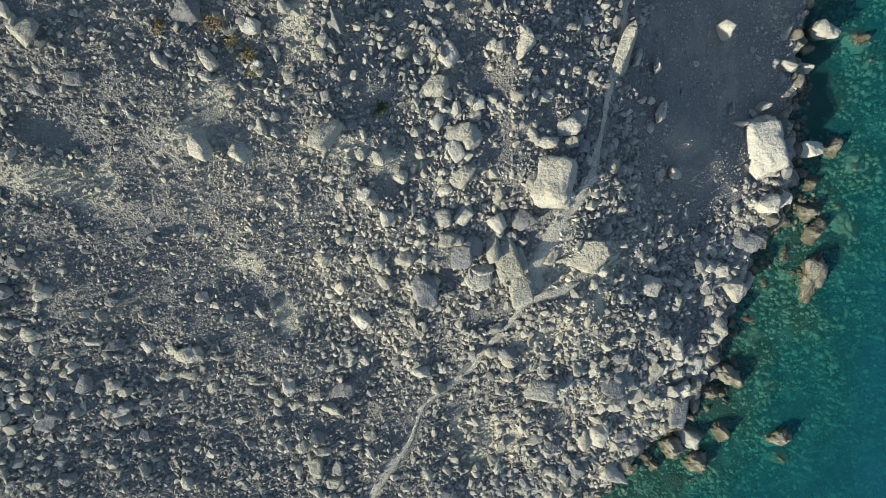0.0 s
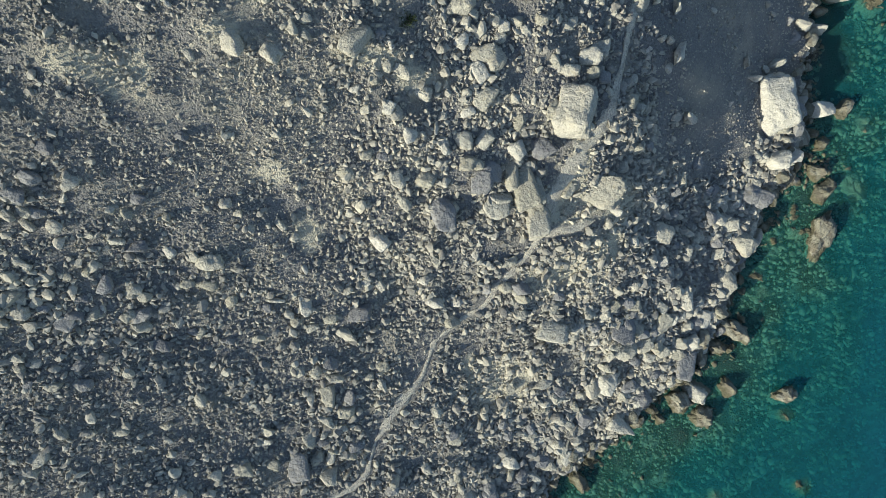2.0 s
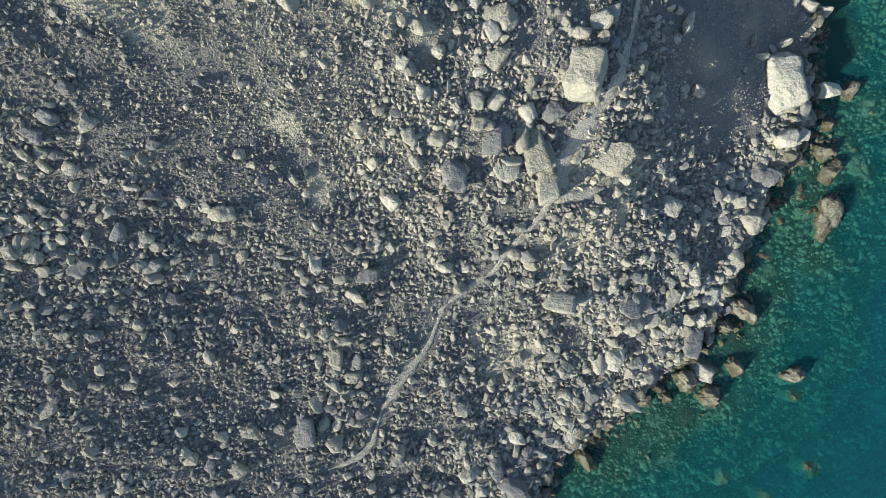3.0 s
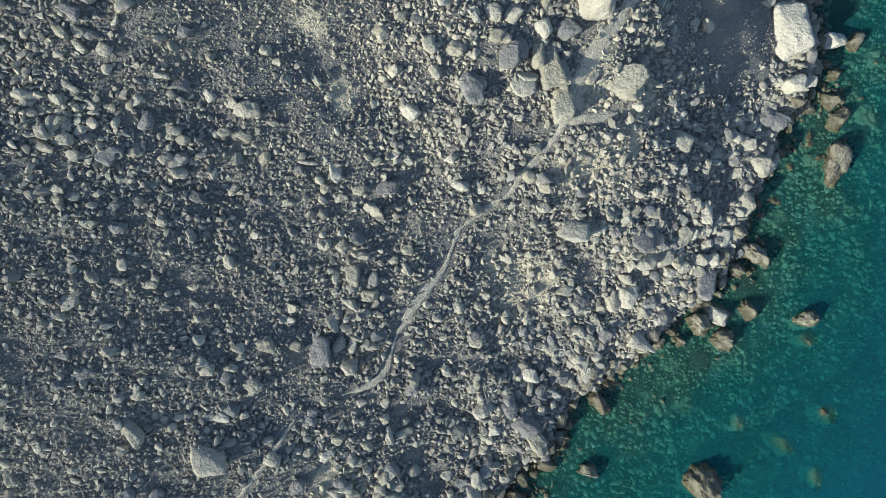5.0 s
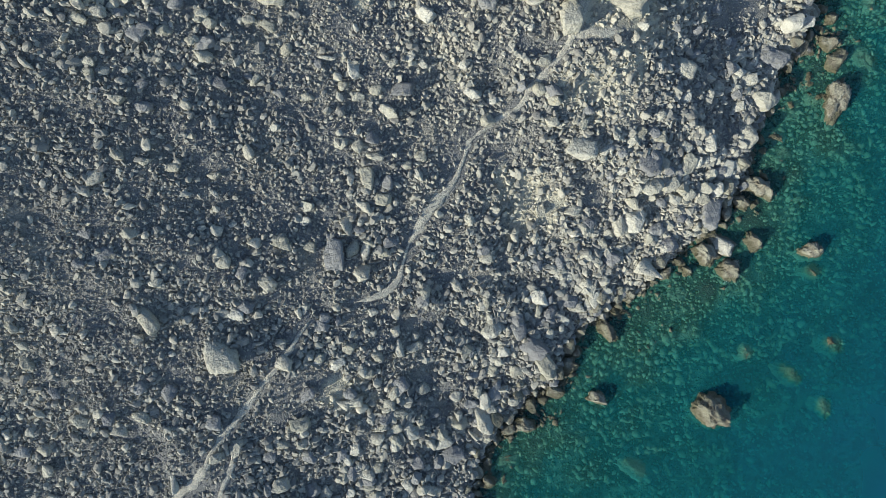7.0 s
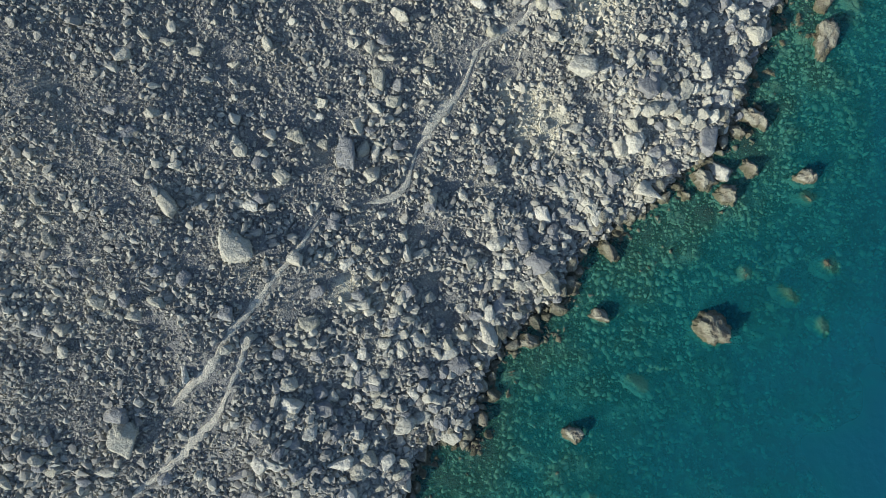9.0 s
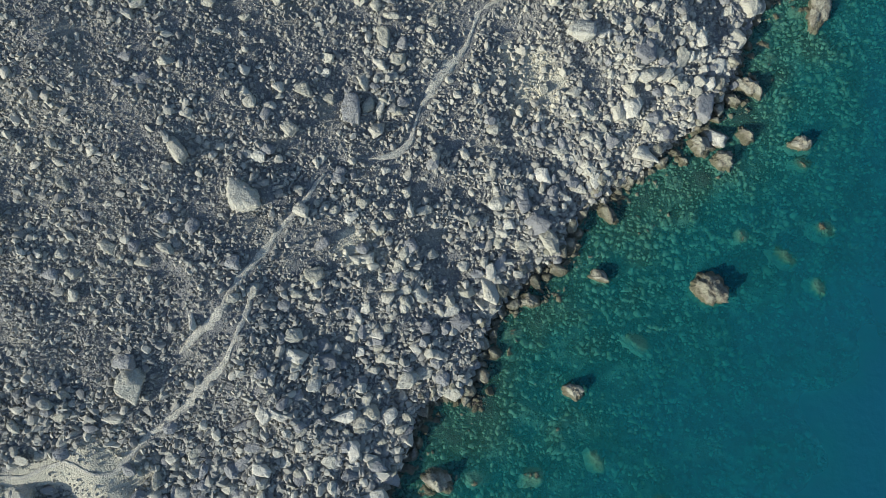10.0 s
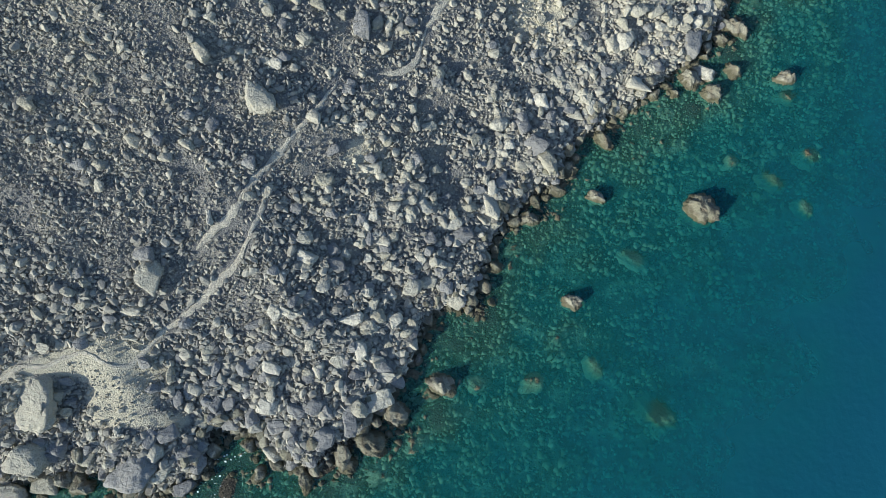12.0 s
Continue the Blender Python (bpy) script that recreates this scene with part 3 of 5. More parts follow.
def boulder(kind, x, y, length, width, turn):
    """One boulder: a ball cut flat by planes, roughened, and bedded in the ground."""
    global made
    made += 1
    stone, name, tall, label = KINDS[kind]
    if kind == "SUNK":
        length, width = 1.5 * length, 1.45 * width
    if name == "boulder" and length < 1.45 and kind != "PROUD":
        name, label = "stone", label.replace("boulder", "stone")
    r = np.random.default_rng(1000 + made)
    least = 0.74 if kind == "SLAB" else 0.5 if kind in ("WHITE", "LEDGE") else 0.32        # how near a block its corners come
    blocky = least > 0.45 or (name != "sea_rock" and kind != "PROUD" and r.random() < 0.45)
    block = 2.0 if name == "sea_rock" else 3.0 if blocky else r.choice((2.2, 3.0, 4.0))
    bm = bmesh.new()
    if blocky:
        for corner in range(8):
            n = np.array((corner & 1, corner >> 1 & 1, corner >> 2)) * 2.0 - 1
            bm.verts.new(n * (least + (0.95 - least) * r.random(3)))
    for _ in range(3 if kind == "SLAB" else 8 if blocky else r.integers(18, 26) if name == "sea_rock" else r.integers(11, 18)):
        n = r.normal(size=3)
        bm.verts.new(n / (np.abs(n) ** block).sum() ** (1 / block) * (0.9 + 0.1 * r.random()))
    bmesh.ops.convex_hull(bm, input=bm.verts)
    bmesh.ops.delete(bm, geom=[v for v in bm.verts if not v.link_faces], context="VERTS")
    bmesh.ops.triangulate(bm, faces=bm.faces)
    bmesh.ops.subdivide_edges(bm, edges=bm.edges, cuts=6 if length > 2.4 else 4 if length > 1.4 else 3, use_grid_fill=True)
    bmesh.ops.smooth_vert(bm, verts=bm.verts, factor=0.4, use_axis_x=True, use_axis_y=True, use_axis_z=True)
    bmesh.ops.recalc_face_normals(bm, faces=bm.faces)
    v = np.array([p.co[:] for p in bm.verts])
    v = v / np.abs(v).max(0)
    shift, wear = 50.0 * r.random(3), min(1.0, (2.6 if name == "sea_rock" else 1.3) / length)
    grain = Vector((0.35 * r.normal(), 0.8, 0.5 * r.normal())).normalized()
    turned = Matrix.Rotation(6.28 * r.random(), 3, "Z") @ Matrix.Rotation(r.normal() * 0.6, 3, "X")
    layered = 0.13 if kind == "ISLET" else 0.07 if name == "sea_rock" else 0.018
    if kind in ("WET", "ISLET"):
        v[:, :2] *= (1 + 0.6 * np.clip(-v[:, 2] - 0.1, 0, 1) - 0.4 * np.clip(v[:, 2], 0, 1))[:, None]
    for k in range(len(v)):
        p = Vector(v[k] * (length, width, width) * 0.5 + shift)
        jag = 0.34 * noise.cell(turned @ p * 1.5) + 0.25 * abs(noise.noise(p * 2.3)) + 0.1 * noise.noise(p * 6) if name == "sea_rock" else 0.0
        chip = jag + 0.22 * noise.cell(turned @ p * 0.8) + 0.13 * noise.cell(turned @ p * 2.1) + 0.16 * noise.noise(p * 1.7) + 0.07 * noise.noise(p * 4.5)
        v[k] *= 1 + (1.5 if name == "sea_rock" else 1.0) * min((0.55 if width < 2.4 else 1.0) * chip / width, 0.3 * chip) + wear * (0.10 * noise.noise(p * 1.2) + 0.05 * noise.noise(p * 2.9) + 0.02 * noise.noise(p * 7)) + layered * ((p.dot(grain) * 2.6 + noise.noise(p)) % 1.0)
    height = tall * (0.55 * width + 0.2 * length)
    v *= np.array((length, width, height * 1.5)) * 0.5
    for p, co in zip(bm.verts, v):
        p.co = co
    me = bpy.data.meshes.new(name)
    bm.to_mesh(me)
    bm.free()
    me.materials.append(STONE[stone])
    me.polygons.foreach_set("use_smooth", np.full(len(me.polygons), True))
    ob = new(name, me)
    z = float(land(np.array([x]), np.array([y]))[0])
    if kind == "SUNK":
        z = -0.04 - 0.97 * height
    elif kind in ("WET", "ISLET"):
        z = max(z, 0.0) - 0.1 * height
    if name == "sea_rock":
        shoals.append((x, y, 0.5 * length, 0.5 * width, turn, z + (0.97 if kind == "SUNK" else 0.8) * height))
    tilt = r.normal(size=2) * 7
    dip = (5, -9) if kind in ("PALE", "WHITE", "SLAB", "PROUD", "SPUR", "RIDGE", "LEDGE") else (0, 0)        # broad faces dip to the south-west
    ob.matrix_world = pose(x, y, z + 0.22 * height, *dip) @ pose(0, 0, 0, tilt[0], tilt[1], turn)
    return tagged(ob, label, "rock", {"boulder": "boulders on the slope", "stone": "stones on the slope"}.get(name, "rocks in the sea"))


boulder("BEIGE", -20.6, 10.9, 2.2, 1.3, -45)
boulder("PALE", -15.7, 10.5, 1.3, 0.6, -50)
boulder("GREY", -13.9, 13.0, 1.8, 1.5, 0)
boulder("PALE", -11.0, 12.7, 1.2, 1.0, 0)
boulder("BEIGE", -13.3, 10.7, 1.3, 0.8, -50)
boulder("PALE", -14.1, 10.0, 0.6, 0.6, 0)
boulder("GREY", -19.5, 9.0, 1.0, 0.8, 0)
boulder("GREY", -21.3, 8.4, 1.1, 0.7, -20)
boulder("BEIGE", -21.9, 9.0, 0.8, 0.5, -50)
boulder("BEIGE", -9.9, 11.6, 1.2, 0.6, -60)
boulder("BEIGE", -13.5, 9.8, 1.0, 0.6, -10)
boulder("PALE", -10.9, 10.8, 0.8, 0.7, 0)
boulder("BEIGE", -11.9, 9.5, 1.0, 0.5, -50)
boulder("BEIGE", -18.6, 7.8, 0.8, 0.4, -60)
boulder("PALE", -18.8, 7.1, 0.8, 0.4, -30)
boulder("PALE", -17.6, 7.6, 1.0, 0.4, -40)
boulder("BEIGE", -14.5, 6.0, 1.8, 1.4, -40)
boulder("BEIGE", -12.4, 6.0, 1.7, 1.4, 0)
boulder("BEIGE", -11.2, 7.4, 0.9, 0.7, -60)
boulder("BEIGE", -10.4, 7.2, 1.0, 0.6, -45)
boulder("BEIGE", -16.9, 5.2, 1.2, 0.5, -50)
boulder("BEIGE", -20.6, 5.4, 0.8, 0.5, -60)
boulder("BEIGE", -10.4, 8.1, 0.9, 0.7, 0)
boulder("BEIGE", -9.3, 10.4, 0.9, 0.7, -60)
boulder("BEIGE", -12.7, 1.3, 0.9, 0.7, 0)
boulder("GREY", -18.1, 0.7, 1.0, 0.6, -20)
boulder("BEIGE", -7.6, 7.3, 2.4, 1.7, 60)
boulder("GREY", -6.4, 13.7, 2.2, 0.9, -70)
boulder("PALE", -7.1, 12.5, 1.8, 0.7, -40)
boulder("BEIGE", -7.6, 11.8, 1.1, 0.8, 0)
boulder("PALE", -5.8, 11.0, 0.8, 0.6, 0)
boulder("BEIGE", -6.2, 9.9, 0.8, 0.7, 0)
boulder("GREY", -6.0, 8.1, 0.9, 0.8, 0)
boulder("PALE", -5.3, 7.7, 1.0, 0.5, -45)
boulder("BEIGE", -5.6, 6.4, 1.1, 0.8, -50)
boulder("BEIGE", -6.4, 5.4, 1.0, 0.7, -70)
boulder("BEIGE", -3.3, 5.3, 2.0, 1.0, -30)
boulder("BEIGE", -4.6, 6.2, 1.6, 0.9, -20)
boulder("BEIGE", -4.9, 3.6, 1.2, 0.9, -50)
boulder("PALE", -4.2, 2.2, 1.4, 1.3, 0)
boulder("BEIGE", -1.8, 12.7, 1.0, 0.8, 0)
boulder("PALE", 0.4, 13.1, 1.7, 1.5, -50)
boulder("BEIGE", -0.6, 11.1, 2.1, 1.6, 0)
boulder("PALE", -0.3, 10.2, 1.1, 0.8, 80)
boulder("BEIGE", 1.8, 10.6, 1.0, 0.9, 0)
boulder("PALE", 2.6, 10.4, 1.0, 0.9, 0)
boulder("BEIGE", 3.5, 10.8, 1.1, 0.9, 0)
boulder("PALE", 4.2, 10.3, 1.1, 0.7, -50)
boulder("PALE", -0.5, 9.0, 1.3, 1.0, 60)
boulder("BEIGE", 2.0, 8.0, 1.8, 1.5, 45)
boulder("PALE", 0.8, 7.1, 1.8, 1.5, -40)
boulder("BEIGE", 1.5, 5.4, 2.1, 1.7, 60)
boulder("BEIGE", 5.7, 14.5, 2.6, 1.4, 60)
boulder("PALE", 3.4, 14.4, 1.0, 0.8, 80)
boulder("PALE", 3.0, 13.7, 0.9, 0.7, 0)
boulder("PALE", 11.0, 17.3, 1.4, 1.0, -30)
boulder("PALE", 10.5, 10.1, 1.7, 1.5, 0)
boulder("GREY", 10.9, 8.1, 1.3, 1.2, 0)
boulder("BEIGE", 11.1, 12.4, 1.4, 0.7, 85)
boulder("PALE", 8.1, 16.7, 0.8, 0.7, 0)
boulder("BEIGE", 7.5, 11.3, 1.2, 0.9, 0)
boulder("BEIGE", 5.4, 11.2, 1.2, 1.0, 0)
boulder("BEIGE", -0.2, 2.3, 1.5, 1.3, 0)
boulder("PALE", -1.6, 1.7, 1.6, 0.7, -70)
boulder("PROUD", 41.2, 23.7, 3.0, 2.1, -20)
boulder("PROUD", 38.9, 19.8, 2.1, 1.4, -35)
boulder("SUNK", 45.4, 23.3, 2.6, 2.0, 0)
boulder("PALE", 35.8, 5.3, 2.4, 2.2, -30)
boulder("PALE", 32.5, 5.1, 1.4, 0.9, -50)
boulder("WET", 40.7, 1.8, 2.9, 2.2, 50)
boulder("SUNK", 44.1, 2.3, 3.4, 2.4, -40)
boulder("PROUD", 15.8, 15.4, 1.5, 0.7, 70)
boulder("PROUD", 18.0, 15.4, 1.5, 0.7, -75)
boulder("PROUD", 18.6, 11.5, 2.0, 0.9, 70)
boulder("PROUD", 25.7, 20.0, 1.7, 1.5, 0)
boulder("PROUD", 16.4, 12.3, 0.8, 0.6, 0)
boulder("PROUD", 17.5, 12.5, 0.8, 0.7, 0)
boulder("PROUD", 21.2, 6.9, 1.4, 0.9, -40)
boulder("BEIGE", 15.2, 3.5, 1.4, 1.0, -40)
boulder("PALE", 20.9, 0.9, 1.7, 1.0, -70)
boulder("BEIGE", 18.3, 2.0, 1.3, 0.8, 20)
boulder("BEIGE", 36.4, 8.5, 1.7, 1.0, 40)
boulder("GREY", -24.8, -0.7, 1.2, 0.9, 0)
boulder("BEIGE", -24.1, -2.7, 1.6, 0.9, 20)
boulder("BEIGE", -25.6, -5.2, 1.3, 0.9, -30)
boulder("GREY", -26.2, -4.4, 1.1, 0.9, 0)
boulder("PALE", -22.8, -6.0, 1.5, 0.7, -20)
boulder("BEIGE", -24.1, -5.7, 1.0, 0.7, 0)
boulder("GREY", -21.9, -6.4, 1.6, 1.0, 0)
boulder("PALE", -20.2, -6.6, 1.1, 0.9, -60)
boulder("BEIGE", -17.8, -7.3, 2.1, 1.2, 10)
boulder("BEIGE", -18.8, -6.9, 1.2, 0.8, -30)
boulder("BEIGE", -19.5, -8.9, 1.3, 0.9, 0)
boulder("BEIGE", -18.2, -8.9, 1.2, 0.8, -20)
boulder("BEIGE", -24.8, -8.1, 0.9, 0.7, 30)
boulder("GREY", -23.9, -9.0, 1.4, 1.0, 60)
boulder("BEIGE", -22.5, -9.3, 1.2, 0.9, 0)
boulder("BEIGE", -22.0, -9.8, 1.1, 0.8, 20)
boulder("GREY", -22.4, -11.1, 1.7, 1.1, 20)
boulder("GREY", -27.5, -10.5, 1.1, 0.7, 0)
boulder("PALE", -24.3, -10.4, 0.9, 0.3, -80)
boulder("BEIGE", -23.3, -11.3, 0.9, 0.8, 0)
boulder("GREY", -25.2, -9.9, 0.9, 0.7, 0)
boulder("GREY", -21.8, -13.5, 1.7, 1.1, -30)
boulder("BEIGE", -16.9, -10.1, 1.2, 0.9, 60)
boulder("PALE", -14.2, -10.1, 1.8, 0.4, -8)
boulder("PALE", -12.0, -10.5, 1.8, 1.0, -80)
boulder("BEIGE", -16.4, -3.2, 1.0, 0.8, 0)
boulder("BEIGE", -13.2, -4.4, 1.2, 0.6, -50)
boulder("GREY", -14.7, -10.7, 1.0, 0.9, 0)
boulder("BEIGE", -12.9, -11.8, 1.1, 0.9, -30)
boulder("GREY", -20.0, -12.5, 1.3, 0.8, 0)
boulder("GREY", -17.5, -13.2, 1.4, 0.9, 0)
boulder("BEIGE", -15.6, -13.2, 1.4, 0.7, 20)
boulder("BEIGE", -23.9, -15.5, 1.0, 0.7, -30)
boulder("GREY", -26.5, -14.7, 1.3, 0.8, 20)
boulder("GREY", -26.6, -16.2, 1.8, 1.0, 0)
boulder("BEIGE", -29.4, -14.6, 1.0, 0.8, 0)
boulder("PALE", -11.8, -7.7, 1.1, 0.6, -70)
boulder("WHITE", -6.4, -5.3, 2.0, 1.3, -40)
boulder("BEIGE", -2.9, -0.6, 1.6, 1.3, -20)
boulder("BEIGE", -0.8, -2.8, 2.2, 1.4, 70)
boulder("BEIGE", -5.0, -0.8, 1.6, 1.1, -60)
boulder("BEIGE", 3.0, -1.7, 2.1, 1.1, 20)
boulder("PALE", -2.1, -10.3, 1.9, 1.2, -10)
boulder("PALE", 0.0, -10.5, 1.0, 0.9, 0)
boulder("BEIGE", -0.4, -12.1, 1.6, 1.3, 0)
boulder("BEIGE", -1.7, -6.9, 1.9, 1.0, -20)
boulder("PALE", -3.0, -8.4, 1.1, 0.9, 0)
boulder("WHITE", 1.3, -6.3, 0.7, 0.6, 0)
boulder("PALE", 0.6, -7.0, 0.7, 0.6, 0)
boulder("PALE", 2.8, -4.6, 0.8, 0.7, 60)
boulder("PALE", -6.5, -8.8, 1.5, 0.6, -50)
boulder("PALE", -7.4, -8.3, 0.8, 0.6, 0)
boulder("PALE", 12.1, -12.8, 1.4, 0.9, 80)
boulder("GREY", 5.6, -9.0, 1.7, 1.4, 0)
boulder("BEIGE", 4.3, -9.0, 1.4, 1.2, 0)
boulder("BEIGE", 5.7, -11.4, 1.9, 1.2, -20)
boulder("BEIGE", -9.0, -13.0, 1.9, 1.2, -30)
boulder("GREY", -8.0, -11.2, 1.9, 1.6, 0)
boulder("BEIGE", -10.1, -11.7, 1.3, 0.9, 0)
boulder("BEIGE", -10.7, -18.6, 2.1, 1.3, -75)
boulder("GREY", -10.3, -15.4, 1.5, 1.3, 0)
boulder("GREY", -9.0, -18.8, 1.4, 1.1, 80)
boulder("BEIGE", -7.5, -17.0, 1.0, 0.8, 0)
boulder("BEIGE", -6.3, -16.1, 1.2, 0.9, 0)
boulder("PALE", -6.4, -17.8, 1.6, 0.8, -50)
boulder("BEIGE", 4.4, -6.8, 2.0, 1.0, 20)
boulder("BEIGE", 8.8, -18.8, 2.1, 1.2, 0)
boulder("PALE", 9.3, -20.8, 1.5, 1.2, -20)
boulder("BEIGE", 0.9, -19.9, 1.4, 1.1, 0)
boulder("BEIGE", 8.3, -24.7, 2.0, 1.2, 0)
boulder("BEIGE", 12.3, -23.6, 2.3, 1.0, -30)
boulder("BEIGE", 32.4, -3.1, 2.8, 1.7, -75)
boulder("ISLET", 40.1, -3.2, 5.6, 2.4, 68)
boulder("PALE", 26.6, -10.6, 1.3, 1.1, 0)
boulder("BEIGE", 21.4, -12.8, 2.5, 2.1, 50)
boulder("PALE", 20.3, -6.4, 1.2, 1.0, 0)
boulder("BEIGE", 27.4, -15.4, 1.9, 1.5, 50)
boulder("WET", 29.1, -15.6, 2.4, 1.6, -10)
boulder("GREY", 20.3, -21.1, 2.6, 2.0, 0)
boulder("BEIGE", -27.5, -31.8, 3.4, 1.3, -48)
boulder("BEIGE", -22.3, -34.6, 3.5, 2.8, -63)
boulder("PALE", -21.3, -31.0, 1.6, 1.1, -13)
boulder("GREY", -20.6, -30.3, 1.7, 1.3, -3)
boulder("BEIGE", -28.0, -25.2, 1.6, 1.0, -3)
boulder("BEIGE", -17.6, -24.8, 2.5, 1.2, -8)
boulder("PALE", -26.8, -28.8, 1.3, 0.8, -13)
boulder("BEIGE", -17.4, -35.1, 1.8, 1.3, -23)
boulder("BEIGE", -18.8, -28.2, 1.8, 1.3, -43)
boulder("BEIGE", -22.2, -26.2, 1.2, 0.8, -43)
boulder("BEIGE", -29.9, -27.7, 1.1, 0.7, -53)
boulder("GREY", -31.2, -27.8, 1.0, 0.8, -3)
boulder("GREY", -23.1, -40.6, 1.8, 1.7, -3)
boulder("BEIGE", -32.7, -36.9, 0.9, 0.7, -3)
boulder("BEIGE", -36.0, -34.3, 1.5, 0.7, -23)
boulder("BEIGE", -19.6, -25.0, 1.3, 1.0, -13)
boulder("BEIGE", -2.4, -27.1, 1.9, 1.0, -48)
boulder("GREY", -13.5, -25.1, 3.2, 1.8, -83)
boulder("BEIGE", -11.9, -24.7, 1.8, 1.3, 72)
boulder("BEIGE", -10.7, -24.2, 2.3, 0.9, 77)
boulder("BEIGE", -11.2, -26.7, 2.4, 1.9, -3)
boulder("BEIGE", -9.3, -24.5, 1.4, 1.1, -3)
boulder("PALE", -10.2, -30.1, 1.3, 0.9, -33)
boulder("BEIGE", -8.1, -31.9, 1.5, 1.2, 77)
boulder("BEIGE", -12.6, -22.6, 1.9, 1.3, -83)
boulder("BEIGE", -15.7, -21.4, 1.5, 1.2, -3)
boulder("BEIGE", -15.5, -24.9, 1.3, 1.1, -3)
boulder("BEIGE", -9.8, -21.8, 1.4, 1.0, -3)
boulder("BEIGE", -1.6, -20.9, 1.5, 1.2, -43)
boulder("GREY", -14.5, -31.7, 1.5, 1.2, -3)
boulder("BEIGE", -12.1, -33.6, 1.3, 1.1, -3)
boulder("BEIGE", -9.6, -34.2, 1.4, 1.1, -63)
boulder("PALE", -13.0, -35.1, 1.6, 1.5, -3)
boulder("BEIGE", -15.6, -34.5, 1.1, 0.9, -3)
boulder("BEIGE", -14.5, -34.6, 1.1, 0.9, -3)
boulder("BEIGE", -10.5, -35.9, 1.5, 1.1, 27)
boulder("BEIGE", -6.2, -33.3, 1.8, 0.9, 27)
boulder("GREY", -7.4, -37.0, 2.3, 1.9, -3)
boulder("BEIGE", -1.6, -40.8, 2.5, 1.5, 17)
boulder("PALE", -6.1, -41.5, 2.4, 1.6, -43)
boulder("PALE", 9.0, -29.7, 1.7, 1.2, -13)
boulder("GREY", 7.3, -29.4, 1.3, 1.1, -3)
boulder("PALE", -11.2, -43.3, 1.5, 1.2, 77)
boulder("PALE", -12.3, -18.7, 1.7, 1.0, -63)
boulder("WET", 14.3, -30.6, 3.2, 1.5, -48)
boulder("WET", 13.4, -38.0, 2.3, 1.8, -43)
boulder("WET", 16.2, -26.4, 2.3, 1.5, -3)
boulder("WET", 23.0, -23.6, 1.7, 1.2, -43)
boulder("SUNK", 37.0, -22.9, 1.9, 1.4, -3)
boulder("BEIGE", -33.4, -55.2, 2.1, 1.1, -4)
boulder("GREY", -32.1, -50.1, 2.1, 1.7, -4)
boulder("PALE", -20.0, -54.3, 3.0, 1.4, -46)
boulder("GREY", -22.0, -55.4, 2.4, 1.4, -2)
boulder("GREY", -21.1, -57.4, 1.8, 1.1, -4)
boulder("BEIGE", -37.4, -69.5, 1.6, 1.4, -4)
boulder("BEIGE", -38.0, -68.1, 1.3, 1.0, -4)
boulder("BEIGE", -27.1, -65.2, 2.0, 1.3, -54)
boulder("PALE", -15.6, -51.0, 1.9, 1.5, 66)
boulder("BEIGE", -10.9, -54.7, 2.0, 1.4, -4)
boulder("BEIGE", -2.5, -51.2, 2.6, 2.1, -44)
boulder("WET", -3.1, -60.0, 3.2, 2.4, -24)
boulder("WET", -12.4, -68.4, 2.4, 1.8, -4)
boulder("WET", -9.7, -66.3, 3.6, 2.7, -4)
boulder("WET", -7.6, -63.4, 2.7, 2.4, 56)
boulder("SUNK", 6.5, -59.3, 2.2, 1.8, 36)
boulder("WET", 10.6, -50.3, 2.4, 1.7, -19)
boulder("SUNK", 19.9, -61.6, 3.0, 2.3, -44)
boulder("PALE", -6.1, -47.1, 1.5, 1.0, -44)
boulder("BEIGE", -6.9, -50.1, 2.3, 2.1, -4)
boulder("BEIGE", -9.4, -48.1, 1.7, 1.2, 56)
boulder("PALE", -11.7, -47.8, 1.4, 1.0, 76)
boulder("BEIGE", -15.6, -59.5, 2.2, 1.5, 71)
boulder("GREY", -15.8, -37.8, 2.0, 1.6, 26)
boulder("BEIGE", -16.3, -40.8, 2.0, 1.4, 16)
boulder("BEIGE", -7.6, -42.9, 1.7, 1.2, 56)
boulder("BEIGE", -9.3, -45.2, 1.4, 1.2, -4)
boulder("GREY", -5.4, -44.6, 2.1, 1.5, -34)
boulder("GREY", -1.7, -44.0, 2.4, 1.9, -4)
boulder("BEIGE", 4.4, -35.3, 1.8, 1.3, -4)
boulder("BEIGE", 1.2, -40.3, 3.5, 2.1, -74)
boulder("BEIGE", -17.8, -46.6, 2.0, 1.4, -4)
boulder("BEIGE", -41.0, -39.0, 1.7, 1.1, -34)
boulder("BEIGE", -35.6, -42.9, 1.4, 1.1, -4)
boulder("GREY", -26.4, -37.9, 1.5, 1.3, 56)
boulder("BEIGE", -36.5, -41.3, 1.3, 0.8, -74)
boulder("BEIGE", -30.4, -41.2, 1.4, 1.1, -4)
boulder("PALE", -26.5, -45.9, 2.3, 0.6, -66)
boulder("PALE", -38.2, -41.5, 1.3, 0.6, -34)
boulder("SUNK", 0.5, -59.7, 1.8, 1.4, -4)
boulder("SUNK", 22.7, -26.3, 2.1, 1.4, -4)
boulder("SUNK", 13.1, -57.1, 2.1, 1.3, -64)
boulder("SUNK", 17.7, -44.8, 2.6, 1.4, -34)
boulder("WET", -16.2, -70.3, 2.5, 1.5, -74)
boulder("BEIGE", -45.5, -73.3, 4.0, 2.3, -4)
